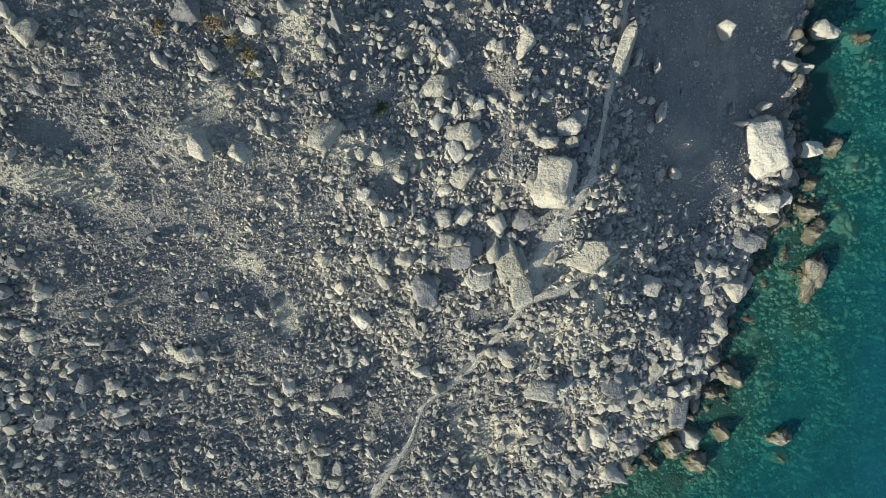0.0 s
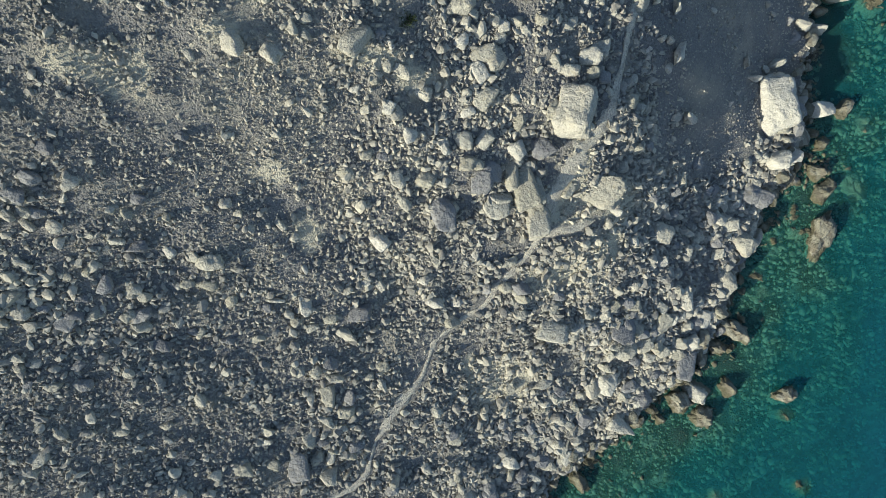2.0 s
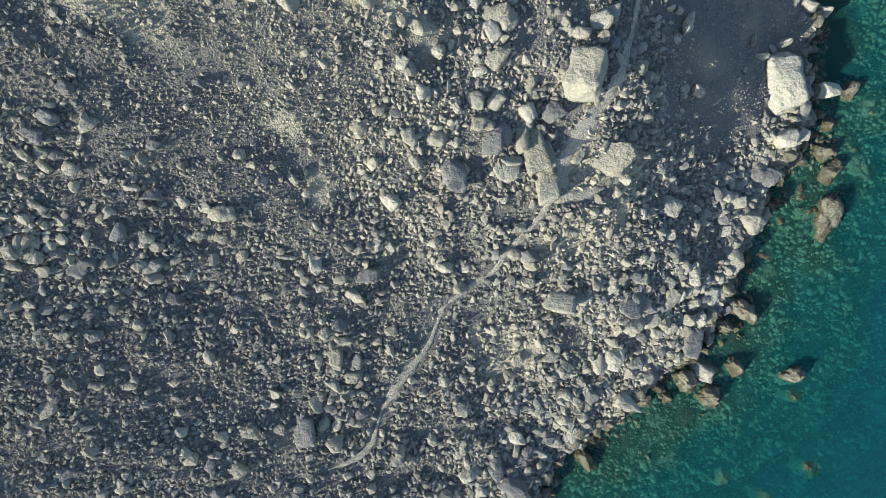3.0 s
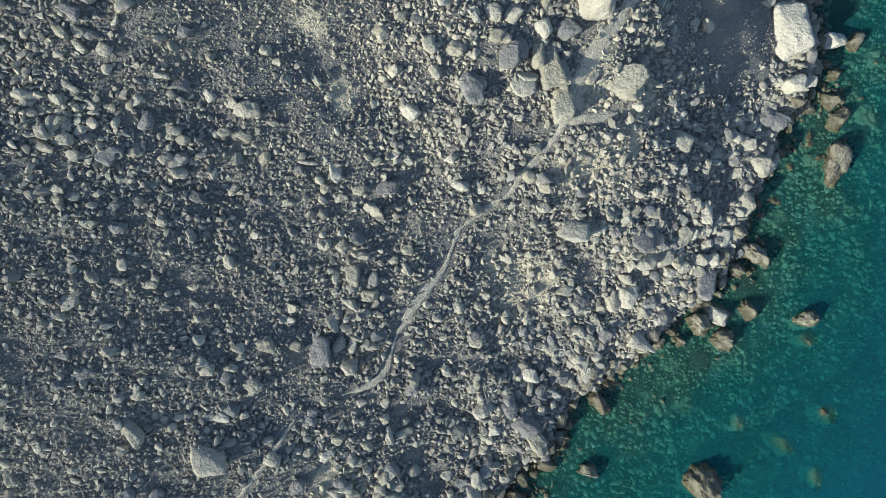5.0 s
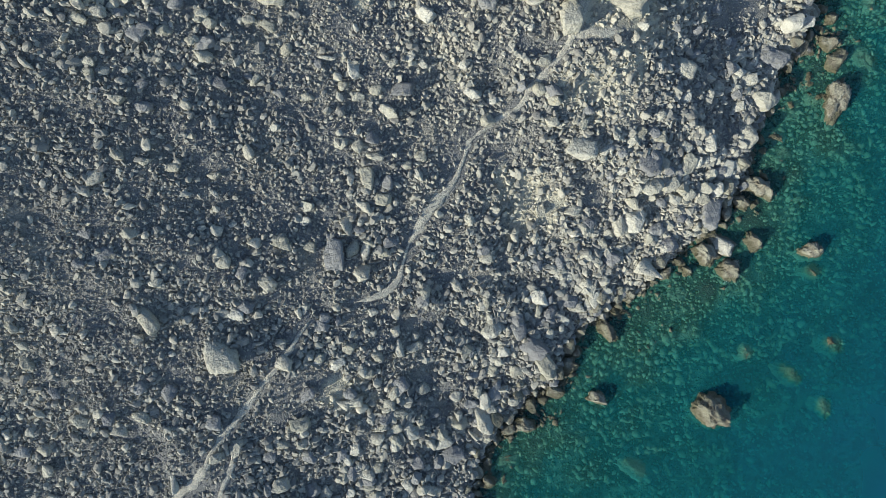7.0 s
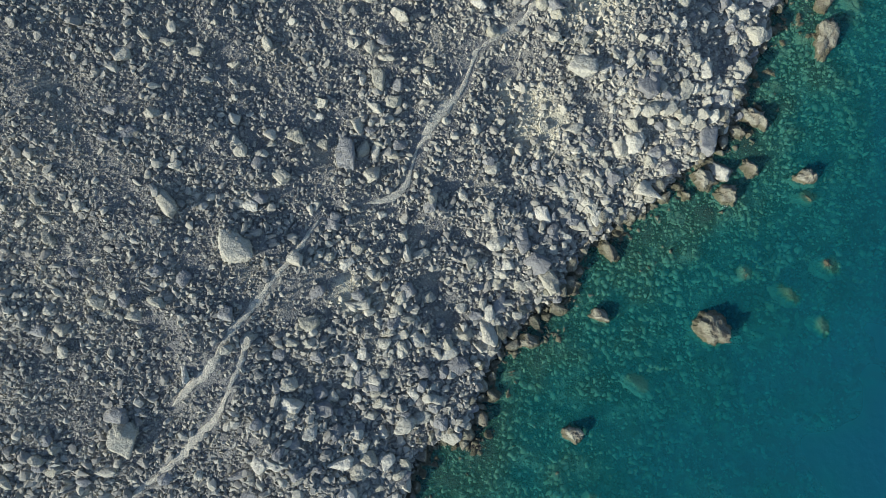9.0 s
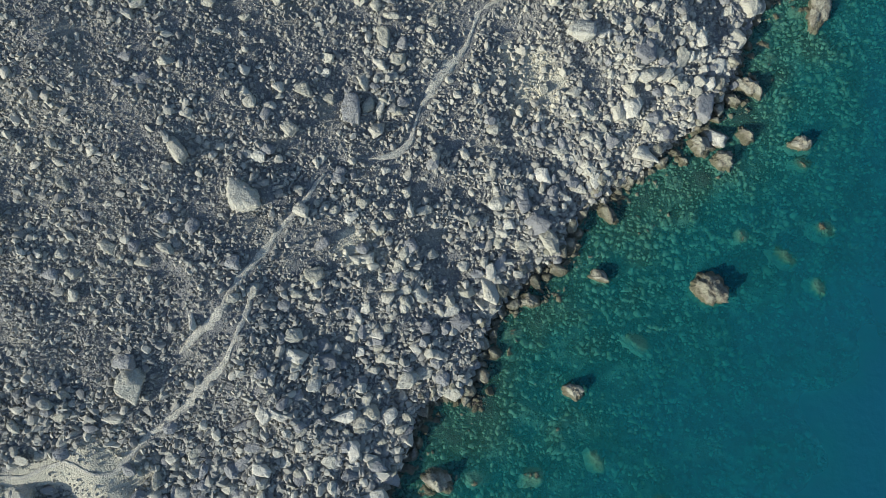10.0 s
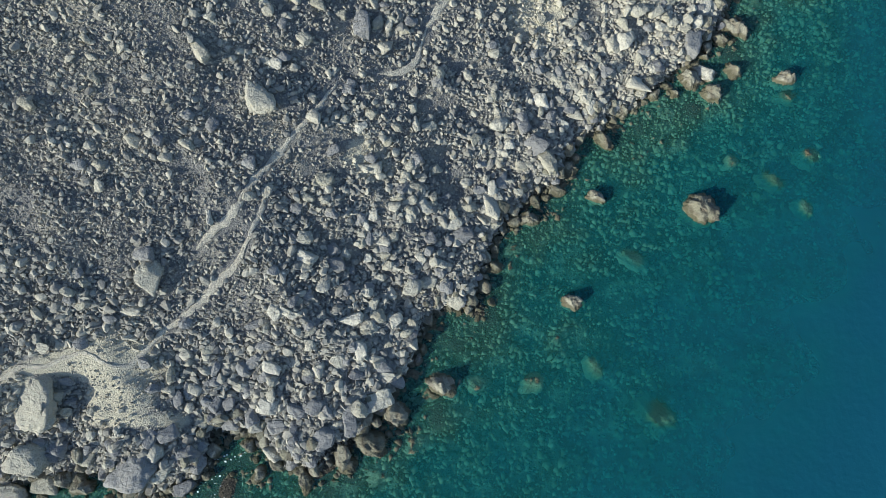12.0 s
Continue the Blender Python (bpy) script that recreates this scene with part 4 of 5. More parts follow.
boulder("WET", -40.1, -71.8, 2.5, 2.1, -4)
boulder("GREY", -27.8, -68.3, 2.5, 1.8, 26)
boulder("BEIGE", -25.0, -59.8, 1.5, 1.1, -4)
boulder("GREY", -26.1, -61.5, 1.6, 1.1, -4)
boulder("BEIGE", 6.8, -2.9, 2.3, 1.6, -60)
boulder("BEIGE", 9.0, -0.7, 1.6, 0.9, 60)
boulder("PALE", 13.8, -2.0, 1.5, 1.0, 0)
boulder("PALE", 27.2, -1.7, 2.0, 1.3, -30)
boulder("BEIGE", 22.1, -1.6, 1.3, 1.0, 0)
boulder("PALE", 19.6, -1.0, 1.4, 1.1, 0)
boulder("BEIGE", 17.8, -0.5, 1.3, 0.8, 30)
boulder("BEIGE", 14.3, -3.6, 1.3, 0.9, 0)
boulder("PALE", 16.6, -4.5, 1.3, 1.1, 0)
boulder("BEIGE", 24.7, -13.2, 1.8, 1.3, 40)
boulder("BEIGE", 23.9, -15.0, 2.1, 1.6, 0)
boulder("BEIGE", 20.6, -16.3, 2.0, 1.4, -20)
boulder("BEIGE", 17.4, -8.8, 1.4, 1.1, 0)
boulder("BEIGE", 15.2, -10.9, 1.6, 1.2, 40)
boulder("PALE", 13.8, -14.5, 1.3, 1.0, 0)
boulder("PALE", 21.1, -10.9, 1.6, 1.2, -40)
boulder("PALE", 23.8, -11.8, 1.4, 1.1, 0)
boulder("BEIGE", 13.3, -20.5, 1.6, 1.3, 0)
boulder("BEIGE", 34.7, 1.3, 1.9, 1.4, 0)
boulder("PALE", 27.3, -3.5, 1.3, 1.1, 0)
boulder("GREY", 35.2, 17.8, 1.5, 1.1, 40)
boulder("BEIGE", 37.3, 21.4, 1.6, 1.1, 60)
boulder("BEIGE", 35.5, 22.5, 1.8, 1.2, 70)
boulder("GREY", 34.1, 19.3, 1.4, 1.0, 30)
boulder("BEIGE", 19.8, -14.9, 2.1, 1.5, 27)
boulder("PALE", 22.5, -12.3, 1.8, 1.3, -3)
boulder("GREY", 18.6, -19.6, 2.1, 1.6, 17)
boulder("PALE", 11.5, -13.1, 1.5, 1.1, -3)
boulder("BEIGE", 14.5, -19.9, 2.4, 1.8, -53)
boulder("GREY", 13.7, -22.9, 2.0, 1.6, -43)
boulder("PALE", 9.5, -25.4, 1.5, 1.1, -33)
boulder("BEIGE", 11.1, -23.0, 1.8, 1.2, -3)
boulder("GREY", 7.1, -30.3, 1.8, 1.4, 17)
boulder("PALE", 2.7, -33.4, 1.5, 1.2, -3)
boulder("PALE", 1.2, -38.5, 2.0, 1.3, -73)
boulder("BEIGE", 1.6, -35.2, 1.5, 1.1, -3)
boulder("BEIGE", -1.8, -38.1, 1.7, 1.3, -3)
boulder("GREY", -4.0, -39.8, 1.6, 1.1, -3)
boulder("BEIGE", -8.4, -38.9, 1.7, 1.2, -3)
boulder("BEIGE", -5.2, -37.4, 1.5, 1.1, 27)
boulder("BEIGE", -7.8, -41.2, 1.9, 1.4, -3)
boulder("BEIGE", -9.3, -42.2, 1.7, 1.2, -3)
boulder("PALE", -2.7, -42.8, 2.0, 1.4, 37)
boulder("BEIGE", 0.8, -41.8, 2.1, 1.5, -3)
boulder("BEIGE", -10.2, -53.5, 2.0, 1.6, -4)
boulder("PALE", -8.4, -53.9, 1.8, 1.5, 26)
boulder("PALE", -11.6, -57.1, 2.0, 1.5, -64)
boulder("BEIGE", -13.7, -58.5, 2.0, 1.5, -4)
boulder("GREY", -13.0, -60.9, 1.6, 1.2, -4)
boulder("GREY", -15.6, -63.1, 2.1, 1.6, 56)
boulder("PALE", -11.5, -58.8, 1.6, 1.3, -4)
boulder("BEIGE", -16.8, -57.1, 1.7, 1.3, -4)
boulder("PALE", -18.1, -58.8, 1.5, 1.1, -4)
boulder("GREY", -13.7, -51.0, 1.5, 1.2, 36)
boulder("PALE", -11.5, -51.3, 1.6, 1.1, -4)
boulder("PALE", -9.2, -51.0, 1.8, 1.3, -34)
boulder("BEIGE", -5.1, -49.3, 2.2, 1.7, 26)
boulder("PALE", -4.0, -47.5, 1.7, 1.2, -4)
boulder("BEIGE", -17.6, -49.4, 1.7, 1.4, -4)
boulder("GREY", -14.5, -48.8, 2.1, 1.6, -4)
boulder("PALE", -10.1, -45.9, 1.6, 1.2, -4)
boulder("BEIGE", -12.4, -46.2, 1.7, 1.2, 36)
boulder("GREY", -15.3, -43.9, 1.6, 1.2, -4)
boulder("BEIGE", -17.8, -42.7, 1.5, 1.0, -4)
boulder("PALE", -20.3, -63.4, 2.3, 1.6, -4)
boulder("PALE", -22.7, -62.4, 1.9, 1.4, 16)
boulder("BEIGE", -24.4, -62.5, 1.5, 1.2, -4)
boulder("BEIGE", -27.7, -62.2, 1.7, 1.3, -24)
boulder("BEIGE", -30.2, -62.4, 1.5, 1.0, -4)
boulder("BEIGE", -28.7, -59.5, 1.4, 1.0, -4)
boulder("GREY", -24.4, -65.3, 2.0, 1.4, -4)
boulder("WET", -22.4, -67.4, 2.1, 1.5, -4)
boulder("GREY", -28.1, -71.6, 2.8, 1.9, 16)
boulder("GREY", -29.8, -66.7, 2.3, 1.6, 26)
boulder("GREY", -34.6, -68.1, 1.9, 1.5, -44)
boulder("GREY", -40.2, -68.5, 2.2, 1.7, -4)
boulder("BEIGE", -42.3, -72.5, 3.4, 2.1, 16)
boulder("WET", -38.3, -72.3, 2.6, 1.7, -4)
boulder("GREY", -17.1, -67.1, 2.3, 1.7, -64)
boulder("SUNK", 38.3, 1.0, 3.1, 2.3, 40)
boulder("SUNK", 36.7, -0.9, 3.1, 2.5, -30)
boulder("SUNK", 35.2, -3.8, 2.9, 2.1, 20)
boulder("SUNK", 37.9, -3.1, 2.8, 2.1, 0)
boulder("SUNK", 33.1, -7.6, 2.5, 1.9, 0)
boulder("SUNK", 34.2, -9.5, 2.1, 1.6, 0)
boulder("SUNK", 7.4, -38.2, 3.7, 2.4, -3)
boulder("SUNK", 10.4, -36.1, 3.1, 2.2, 17)
boulder("SUNK", 15.8, -28.4, 3.7, 2.2, -33)
boulder("SUNK", 19.5, -26.3, 3.7, 2.5, -3)
boulder("SUNK", 22.0, -25.0, 2.5, 1.9, -3)
boulder("SUNK", 1.9, -47.3, 3.8, 2.6, 36)
boulder("SUNK", 0.2, -52.6, 3.7, 2.7, -4)
boulder("SUNK", -4.4, -54.7, 3.7, 2.7, -4)
boulder("SUNK", -5.4, -65.3, 3.5, 2.9, 56)
boulder("SUNK", -9.5, -69.5, 4.0, 2.9, -4)
boulder("SUNK", 3.9, -44.4, 3.9, 2.6, 26)
boulder("SUNK", -13.9, -71.0, 2.9, 2.1, -4)
boulder("SUNK", -4.3, -61.2, 2.4, 2.0, -4)
boulder("WET", 9.8, -34.5, 2.7, 2.0, -4)
boulder("GREY", -26.0, -2.4, 1.7, 1.0, -17)
boulder("GREY", -26.9, -3.4, 1.6, 0.9, -27)
boulder("GREY", -25.8, -3.1, 0.8, 0.6, -2)
boulder("BEIGE", -27.8, -4.6, 1.6, 0.8, -32)
boulder("BEIGE", -26.8, -4.3, 1.2, 0.8, -52)
boulder("BEIGE", -27.8, -3.9, 0.7, 0.5, -42)
boulder("BEIGE", -26.9, -5.2, 1.0, 0.6, -42)
boulder("PALE", -24.7, -3.5, 0.8, 0.6, 58)
boulder("GREY", -21.0, -3.3, 1.2, 0.8, -2)
boulder("BEIGE", -21.8, -4.2, 1.0, 0.7, -42)
boulder("BEIGE", -19.9, -4.3, 1.0, 0.7, -32)
boulder("BEIGE", -27.8, -7.6, 1.3, 0.6, -32)
boulder("BEIGE", -28.8, -9.9, 1.4, 0.9, 58)
boulder("BEIGE", -28.5, -10.8, 1.2, 0.9, -2)
boulder("BEIGE", -29.6, -10.5, 1.4, 0.9, -42)
boulder("BEIGE", -29.6, -11.5, 1.6, 0.8, -17)
boulder("GREY", -26.5, -11.6, 1.5, 1.0, -22)
boulder("GREY", -25.8, -11.1, 1.3, 0.9, -2)
boulder("BEIGE", -25.7, -8.4, 0.7, 0.7, -2)
boulder("BEIGE", -22.8, -9.6, 0.9, 0.7, -2)
boulder("BEIGE", -23.0, -11.1, 0.9, 0.8, -2)
boulder("BEIGE", -22.7, -11.9, 1.6, 1.2, -32)
boulder("BEIGE", -24.7, -11.0, 1.2, 0.8, -2)
boulder("BEIGE", -18.9, -8.8, 1.4, 0.9, -32)
boulder("BEIGE", -19.4, -12.6, 1.2, 0.9, 58)
boulder("BEIGE", -29.4, -14.0, 1.3, 0.7, -2)
boulder("BEIGE", -15.6, -3.8, 0.8, 0.6, -2)
boulder("BEIGE", -8.5, -0.6, 1.5, 1.1, -32)
boulder("BEIGE", -4.5, -2.4, 1.4, 0.8, -42)
boulder("BEIGE", -2.3, -2.7, 1.2, 0.9, -2)
boulder("BEIGE", -14.9, -4.9, 1.0, 0.6, -52)
boulder("BEIGE", -12.4, -5.3, 0.8, 0.7, 58)
boulder("BEIGE", -8.9, -9.4, 1.1, 0.7, 38)
boulder("PALE", -7.5, -8.7, 1.0, 0.7, -2)
boulder("PALE", -5.7, -9.0, 1.1, 0.6, -52)
boulder("BEIGE", -11.6, -12.5, 1.1, 0.8, -2)
boulder("BEIGE", -27.8, -16.1, 0.9, 0.8, 58)
boulder("GREY", -29.2, -15.8, 1.1, 0.6, -2)
boulder("BEIGE", -23.6, -17.7, 0.8, 0.7, -2)
boulder("BEIGE", -28.3, -19.8, 1.4, 0.7, -32)
boulder("BEIGE", -26.6, -20.0, 1.1, 0.7, -2)
boulder("BEIGE", -24.9, -20.1, 1.4, 0.9, 8)
boulder("BEIGE", -22.5, -20.1, 1.2, 0.7, -12)
boulder("PALE", -22.5, -21.4, 1.2, 0.5, -32)
boulder("BEIGE", -19.9, -18.0, 1.3, 0.7, -72)
boulder("BEIGE", -29.7, -21.6, 1.5, 1.1, 38)
boulder("BEIGE", -21.9, -26.8, 1.2, 1.1, -2)
boulder("GREY", -20.6, -27.5, 1.3, 1.0, 68)
boulder("GREY", -29.7, -27.0, 1.7, 1.1, 28)
boulder("GREY", -30.8, -25.6, 1.3, 0.8, -2)
boulder("BEIGE", -13.0, -16.2, 1.3, 1.0, -2)
boulder("BEIGE", -11.5, -16.2, 1.2, 1.0, 58)
boulder("BEIGE", -10.5, -17.0, 2.4, 1.0, 8)
boulder("BEIGE", -9.5, -20.2, 1.6, 1.2, -2)
boulder("BEIGE", -11.1, -20.9, 2.0, 0.9, -32)
boulder("PALE", -16.0, -22.7, 1.4, 1.0, -2)
boulder("BEIGE", -36.5, -32.8, 1.5, 0.7, -43)
boulder("BEIGE", -37.7, -34.7, 1.3, 0.8, -3)
boulder("BEIGE", -36.1, -35.6, 1.8, 0.8, -48)
boulder("BEIGE", -33.6, -33.0, 1.4, 1.1, -3)
boulder("GREY", -34.5, -38.0, 1.3, 0.9, -33)
boulder("GREY", -28.4, -37.5, 1.2, 1.1, 57)
boulder("BEIGE", -32.9, -40.4, 1.7, 1.0, -23)
boulder("GREY", -30.7, -40.0, 1.8, 1.2, -53)
boulder("BEIGE", -28.3, -40.0, 1.7, 1.0, -13)
boulder("GREY", -37.4, -43.0, 1.4, 1.1, -3)
boulder("PALE", -28.0, -33.3, 0.8, 0.7, -3)
boulder("PALE", -26.1, -34.6, 0.7, 0.6, -3)
boulder("GREY", -14.4, -31.0, 1.2, 1.1, -3)
boulder("GREY", -13.2, -31.1, 1.0, 0.9, 57)
boulder("PALE", -14.8, -34.9, 0.9, 0.9, -3)
boulder("PALE", -7.6, -33.4, 1.8, 0.9, -63)
boulder("BEIGE", -11.6, -38.7, 1.4, 1.9, -63)
boulder("BEIGE", -12.6, -38.8, 1.4, 1.2, -3)
boulder("PALE", -7.6, -37.8, 1.1, 0.8, -3)
boulder("PALE", -12.2, -44.2, 1.9, 0.8, -53)
boulder("PALE", -11.1, -45.2, 1.0, 0.9, -3)
boulder("PALE", -17.6, -48.5, 2.3, 1.5, -23)
boulder("GREY", -15.2, -47.3, 1.8, 1.3, -53)
boulder("GREY", -16.9, -52.2, 1.6, 1.2, -3)
boulder("PALE", -18.8, -54.1, 2.7, 1.1, -33)
boulder("GREY", -16.2, -55.1, 1.9, 1.1, 67)
boulder("PALE", -18.0, -55.9, 1.2, 1.0, -53)
boulder("PALE", -21.1, -50.9, 0.8, 0.7, -3)
boulder("PALE", -19.6, -50.6, 1.0, 0.8, -3)
boulder("PALE", -17.5, -50.3, 1.1, 1.0, -3)
boulder("BEIGE", -12.4, -55.8, 1.2, 1.1, -3)
boulder("GREY", -13.3, -49.2, 1.1, 1.0, 57)
boulder("BEIGE", -10.4, -49.4, 1.5, 1.1, -3)
boulder("PALE", -13.9, -47.6, 1.3, 1.0, -53)
boulder("BEIGE", -2.8, 12.9, 1.2, 1.0, 0)
boulder("PALE", -0.5, 15.1, 0.9, 0.7, 20)
boulder("BEIGE", -1.1, 13.9, 0.8, 0.7, 0)
boulder("BEIGE", 1.2, 8.3, 2.1, 1.4, 10)
boulder("BEIGE", 3.9, 14.3, 1.1, 1.1, 0)
boulder("BEIGE", 7.9, 11.6, 1.0, 0.9, 0)
boulder("BEIGE", -2.0, 14.6, 0.7, 0.6, 0)
boulder("GREY", -3.4, 13.3, 0.7, 0.6, 0)
boulder("BEIGE", 0.2, 13.8, 0.8, 0.6, 0)
boulder("BEIGE", -1.5, 10.6, 0.8, 0.6, 0)
boulder("PALE", 0.5, 9.8, 0.8, 0.7, 0)
boulder("BEIGE", 2.3, 9.6, 0.9, 0.8, 0)
boulder("GREY", 5.0, 13.3, 0.8, 0.7, 0)
boulder("BEIGE", 6.8, 12.5, 0.8, 0.7, 0)
boulder("BEIGE", 8.5, 14.5, 0.9, 0.8, 0)
boulder("GREY", -3.9, 11.4, 0.7, 0.7, 0)
boulder("GREY", -6.8, 10.9, 0.8, 0.7, 0)
boulder("BEIGE", 3.8, 5.7, 0.9, 0.8, 0)
boulder("PALE", -1.7, 3.9, 0.7, 0.5, 0)
boulder("PALE", -5.5, 3.8, 1.1, 0.9, 60)
boulder("BEIGE", 0.3, 0.7, 1.4, 1.2, 0)
boulder("GREY", 2.0, 0.2, 2.7, 1.7, 10)
boulder("PALE", -2.2, 3.0, 1.1, 0.6, 70)
boulder("BEIGE", -7.1, 0.8, 1.0, 1.0, 0)
boulder("PALE", 0.1, 4.3, 1.2, 0.9, 0)
boulder("BEIGE", 1.0, 0.7, 1.1, 0.9, 0)
boulder("BEIGE", -7.1, 3.6, 0.8, 0.7, 0)
boulder("PALE", -7.7, 4.8, 1.0, 0.6, 20)
boulder("GREY", -5.9, 0.6, 1.0, 0.8, 0)
boulder("BEIGE", -3.7, 0.7, 0.9, 0.8, 0)
boulder("BEIGE", -1.4, -0.8, 1.1, 0.9, 0)
boulder("BEIGE", 6.6, 11.5, 0.9, 0.8, 0)
boulder("BEIGE", 6.6, 8.5, 1.4, 1.2, 0)
boulder("BEIGE", 7.8, 8.1, 1.7, 1.1, 0)
boulder("BEIGE", 9.9, 8.2, 1.2, 1.2, 0)
boulder("PALE", 9.1, 14.4, 0.8, 0.7, 0)
boulder("PALE", 9.0, 13.4, 0.7, 0.6, 0)
boulder("PALE", 12.4, 16.3, 0.7, 0.7, 0)
boulder("PALE", 6.1, 12.9, 0.9, 0.7, 0)
boulder("BEIGE", 7.4, 14.6, 0.8, 0.7, 0)
boulder("BEIGE", 10.2, 13.6, 0.8, 0.7, 0)
boulder("PALE", 15.2, 11.2, 0.8, 0.4, 30)
boulder("PALE", 17.7, 10.4, 1.1, 0.7, 80)
boulder("BEIGE", 13.6, 6.7, 1.9, 1.3, 0)
boulder("BEIGE", 15.6, 6.8, 1.4, 1.1, 0)
boulder("SLAB", 8.6, 5.2, 3.9, 2.9, 78)
boulder("BEIGE", 6.8, 5.1, 1.6, 1.0, 80)
boulder("BEIGE", 4.2, 4.0, 1.5, 1.0, 75)
boulder("PALE", 4.0, 2.1, 2.0, 1.6, 100)
boulder("BEIGE", 3.9, 0.2, 2.8, 1.2, 98)
boulder("LEDGE", 5.6, -0.7, 3.6, 2.2, -60)
boulder("GREY", 6.0, 2.4, 2.2, 1.9, 30)
boulder("PALE", 1.7, 2.6, 1.7, 1.5, 60)
boulder("LEDGE", 11.7, -0.4, 4.6, 2.7, -10)
boulder("PALE", 9.6, 9.3, 2.1, 1.5, 20)
boulder("WHITE", 33.4, 10.6, 6.6, 4.3, 100)
boulder("SPUR", 39.4, 10.7, 3.6, 2.0, 8)
boulder("SPUR", 34.0, 4.8, 2.3, 2.1, 20)
boulder("PALE", 31.7, 5.1, 1.3, 0.8, 110)
boulder("PALE", 31.7, 6.8, 1.3, 0.8, 110)
boulder("PROUD", 33.1, 14.9, 2.1, 1.1, 20)
boulder("PROUD", 30.3, 12.9, 1.9, 0.8, -10)
boulder("PROUD", 28.9, 13.9, 1.4, 0.7, 100)
boulder("SPUR", 36.4, 19.1, 2.3, 1.4, -35)
boulder("WET", 42.8, 11.2, 2.5, 1.5, 50)
boulder("SUNK", 45.2, 9.5, 1.9, 1.7, -30)
boulder("WET", 39.9, 4.1, 2.4, 2.1, 0)
boulder("WET", 40.4, 7.2, 2.2, 1.2, 40)
boulder("PALE", 9.1, -13.2, 3.0, 2.2, -10)
boulder("GREY", 16.7, -13.6, 2.9, 2.2, -15)
boulder("BEIGE", 17.3, -15.5, 2.9, 2.0, 10)
boulder("PALE", 15.9, -19.0, 3.0, 2.5, 80)
boulder("BEIGE", 17.5, -23.8, 4.7, 2.3, -38)
boulder("PALE", 26.6, -20.4, 3.9, 2.4, -25)
boulder("WET", 25.0, -21.6, 3.2, 2.5, -20)
boulder("WET", 27.7, -23.3, 2.6, 2.4, 0)
boulder("WET", 30.5, -20.2, 2.9, 1.6, -60)
boulder("GREY", 25.2, -17.2, 3.8, 2.7, 75)
boulder("PALE", 25.4, -14.8, 2.0, 1.7, 20)
boulder("WET", 31.2, -13.8, 3.4, 2.2, -25)
boulder("BEIGE", 29.2, -8.3, 3.2, 1.9, 105)
boulder("PALE", 27.4, 0.0, 1.6, 1.3, 0)
boulder("PALE", 29.9, 0.1, 1.9, 1.6, 40)
boulder("PALE", 32.0, -0.6, 2.9, 1.3, -12)
boulder("PALE", 29.2, -2.3, 2.6, 1.6, 5)
boulder("GREY", 32.0, 1.1, 3.8, 2.4, -20)
boulder("BEIGE", 30.8, -4.1, 2.9, 2.6, -60)
boulder("BEIGE", 20.0, -3.5, 2.4, 2.3, 0)
boulder("PALE", 26.6, -12.3, 2.1, 1.8, 70)
boulder("PALE", 23.9, -10.2, 2.1, 1.4, 100)
boulder("PALE", 25.8, -10.6, 1.1, 0.9, 0)
boulder("BEIGE", 17.6, -10.8, 1.7, 1.4, 10)
boulder("PALE", 12.9, -27.4, 2.1, 1.8, 20)
boulder("BEIGE", 11.5, -26.2, 2.7, 1.4, -45)
boulder("PALE", 6.2, -27.8, 2.2, 2.1, 0)
boulder("PALE", 1.5, -31.2, 2.5, 1.9, 40)
boulder("GREY", 4.3, -31.0, 2.2, 1.6, -60)
boulder("GREY", 5.9, -32.9, 2.9, 2.3, -30)
boulder("BEIGE", 7.4, -34.6, 3.7, 1.8, -50)
boulder("WET", 11.0, -33.1, 1.7, 1.2, 0)
boulder("GREY", 2.2, -37.4, 2.4, 1.4, 90)
boulder("WET", 5.6, -41.0, 2.5, 1.8, 10)
boulder("GREY", 21.3, -18.8, 1.6, 1.1, 70)
boulder("WET", 37.1, -20.6, 2.9, 2.4, -10)
boulder("SUNK", 29.3, -32.2, 1.5, 1.4, 0)
boulder("SUNK", 38.9, -30.8, 1.9, 1.9, 0)
boulder("SUNK", 34.3, -34.2, 2.2, 1.5, -40)
boulder("SUNK", 37.6, -37.5, 1.9, 1.4, -50)
boulder("ISLET", 25.3, -38.8, 4.0, 3.5, -20)
boulder("LEDGE", -41.9, -64.2, 6.4, 4.4, 112)
boulder("BEIGE", -43.1, -69.7, 4.7, 3.1, -8)
boulder("GREY", -32.5, -70.7, 4.7, 3.8, 60)
boulder("GREY", -35.7, -70.5, 1.9, 1.3, 80)
boulder("BEIGE", -29.8, -70.3, 2.3, 1.2, 55)
boulder("BEIGE", -30.6, -68.3, 2.1, 1.8, 70)
boulder("GREY", -31.2, -67.1, 1.7, 1.3, 60)
boulder("BEIGE", -36.8, -68.0, 1.4, 1.1, 0)
boulder("WHITE", -9.3, -61.8, 3.3, 2.4, 20)
boulder("BEIGE", -19.6, -68.0, 3.0, 2.0, -30)
boulder("GREY", -14.6, -66.1, 2.9, 2.6, 60)
boulder("GREY", -19.4, -65.2, 2.5, 1.7, 5)
boulder("GREY", -17.5, -65.4, 2.2, 1.2, 80)
boulder("GREY", -17.6, -63.4, 2.7, 1.6, -30)
boulder("PALE", -20.4, -59.6, 2.4, 1.4, -8)
boulder("PALE", -13.0, -54.2, 3.0, 1.6, 15)
boulder("GREY", -12.0, -64.1, 3.5, 1.4, 100)
boulder("WET", -20.8, -70.0, 1.8, 1.4, 60)
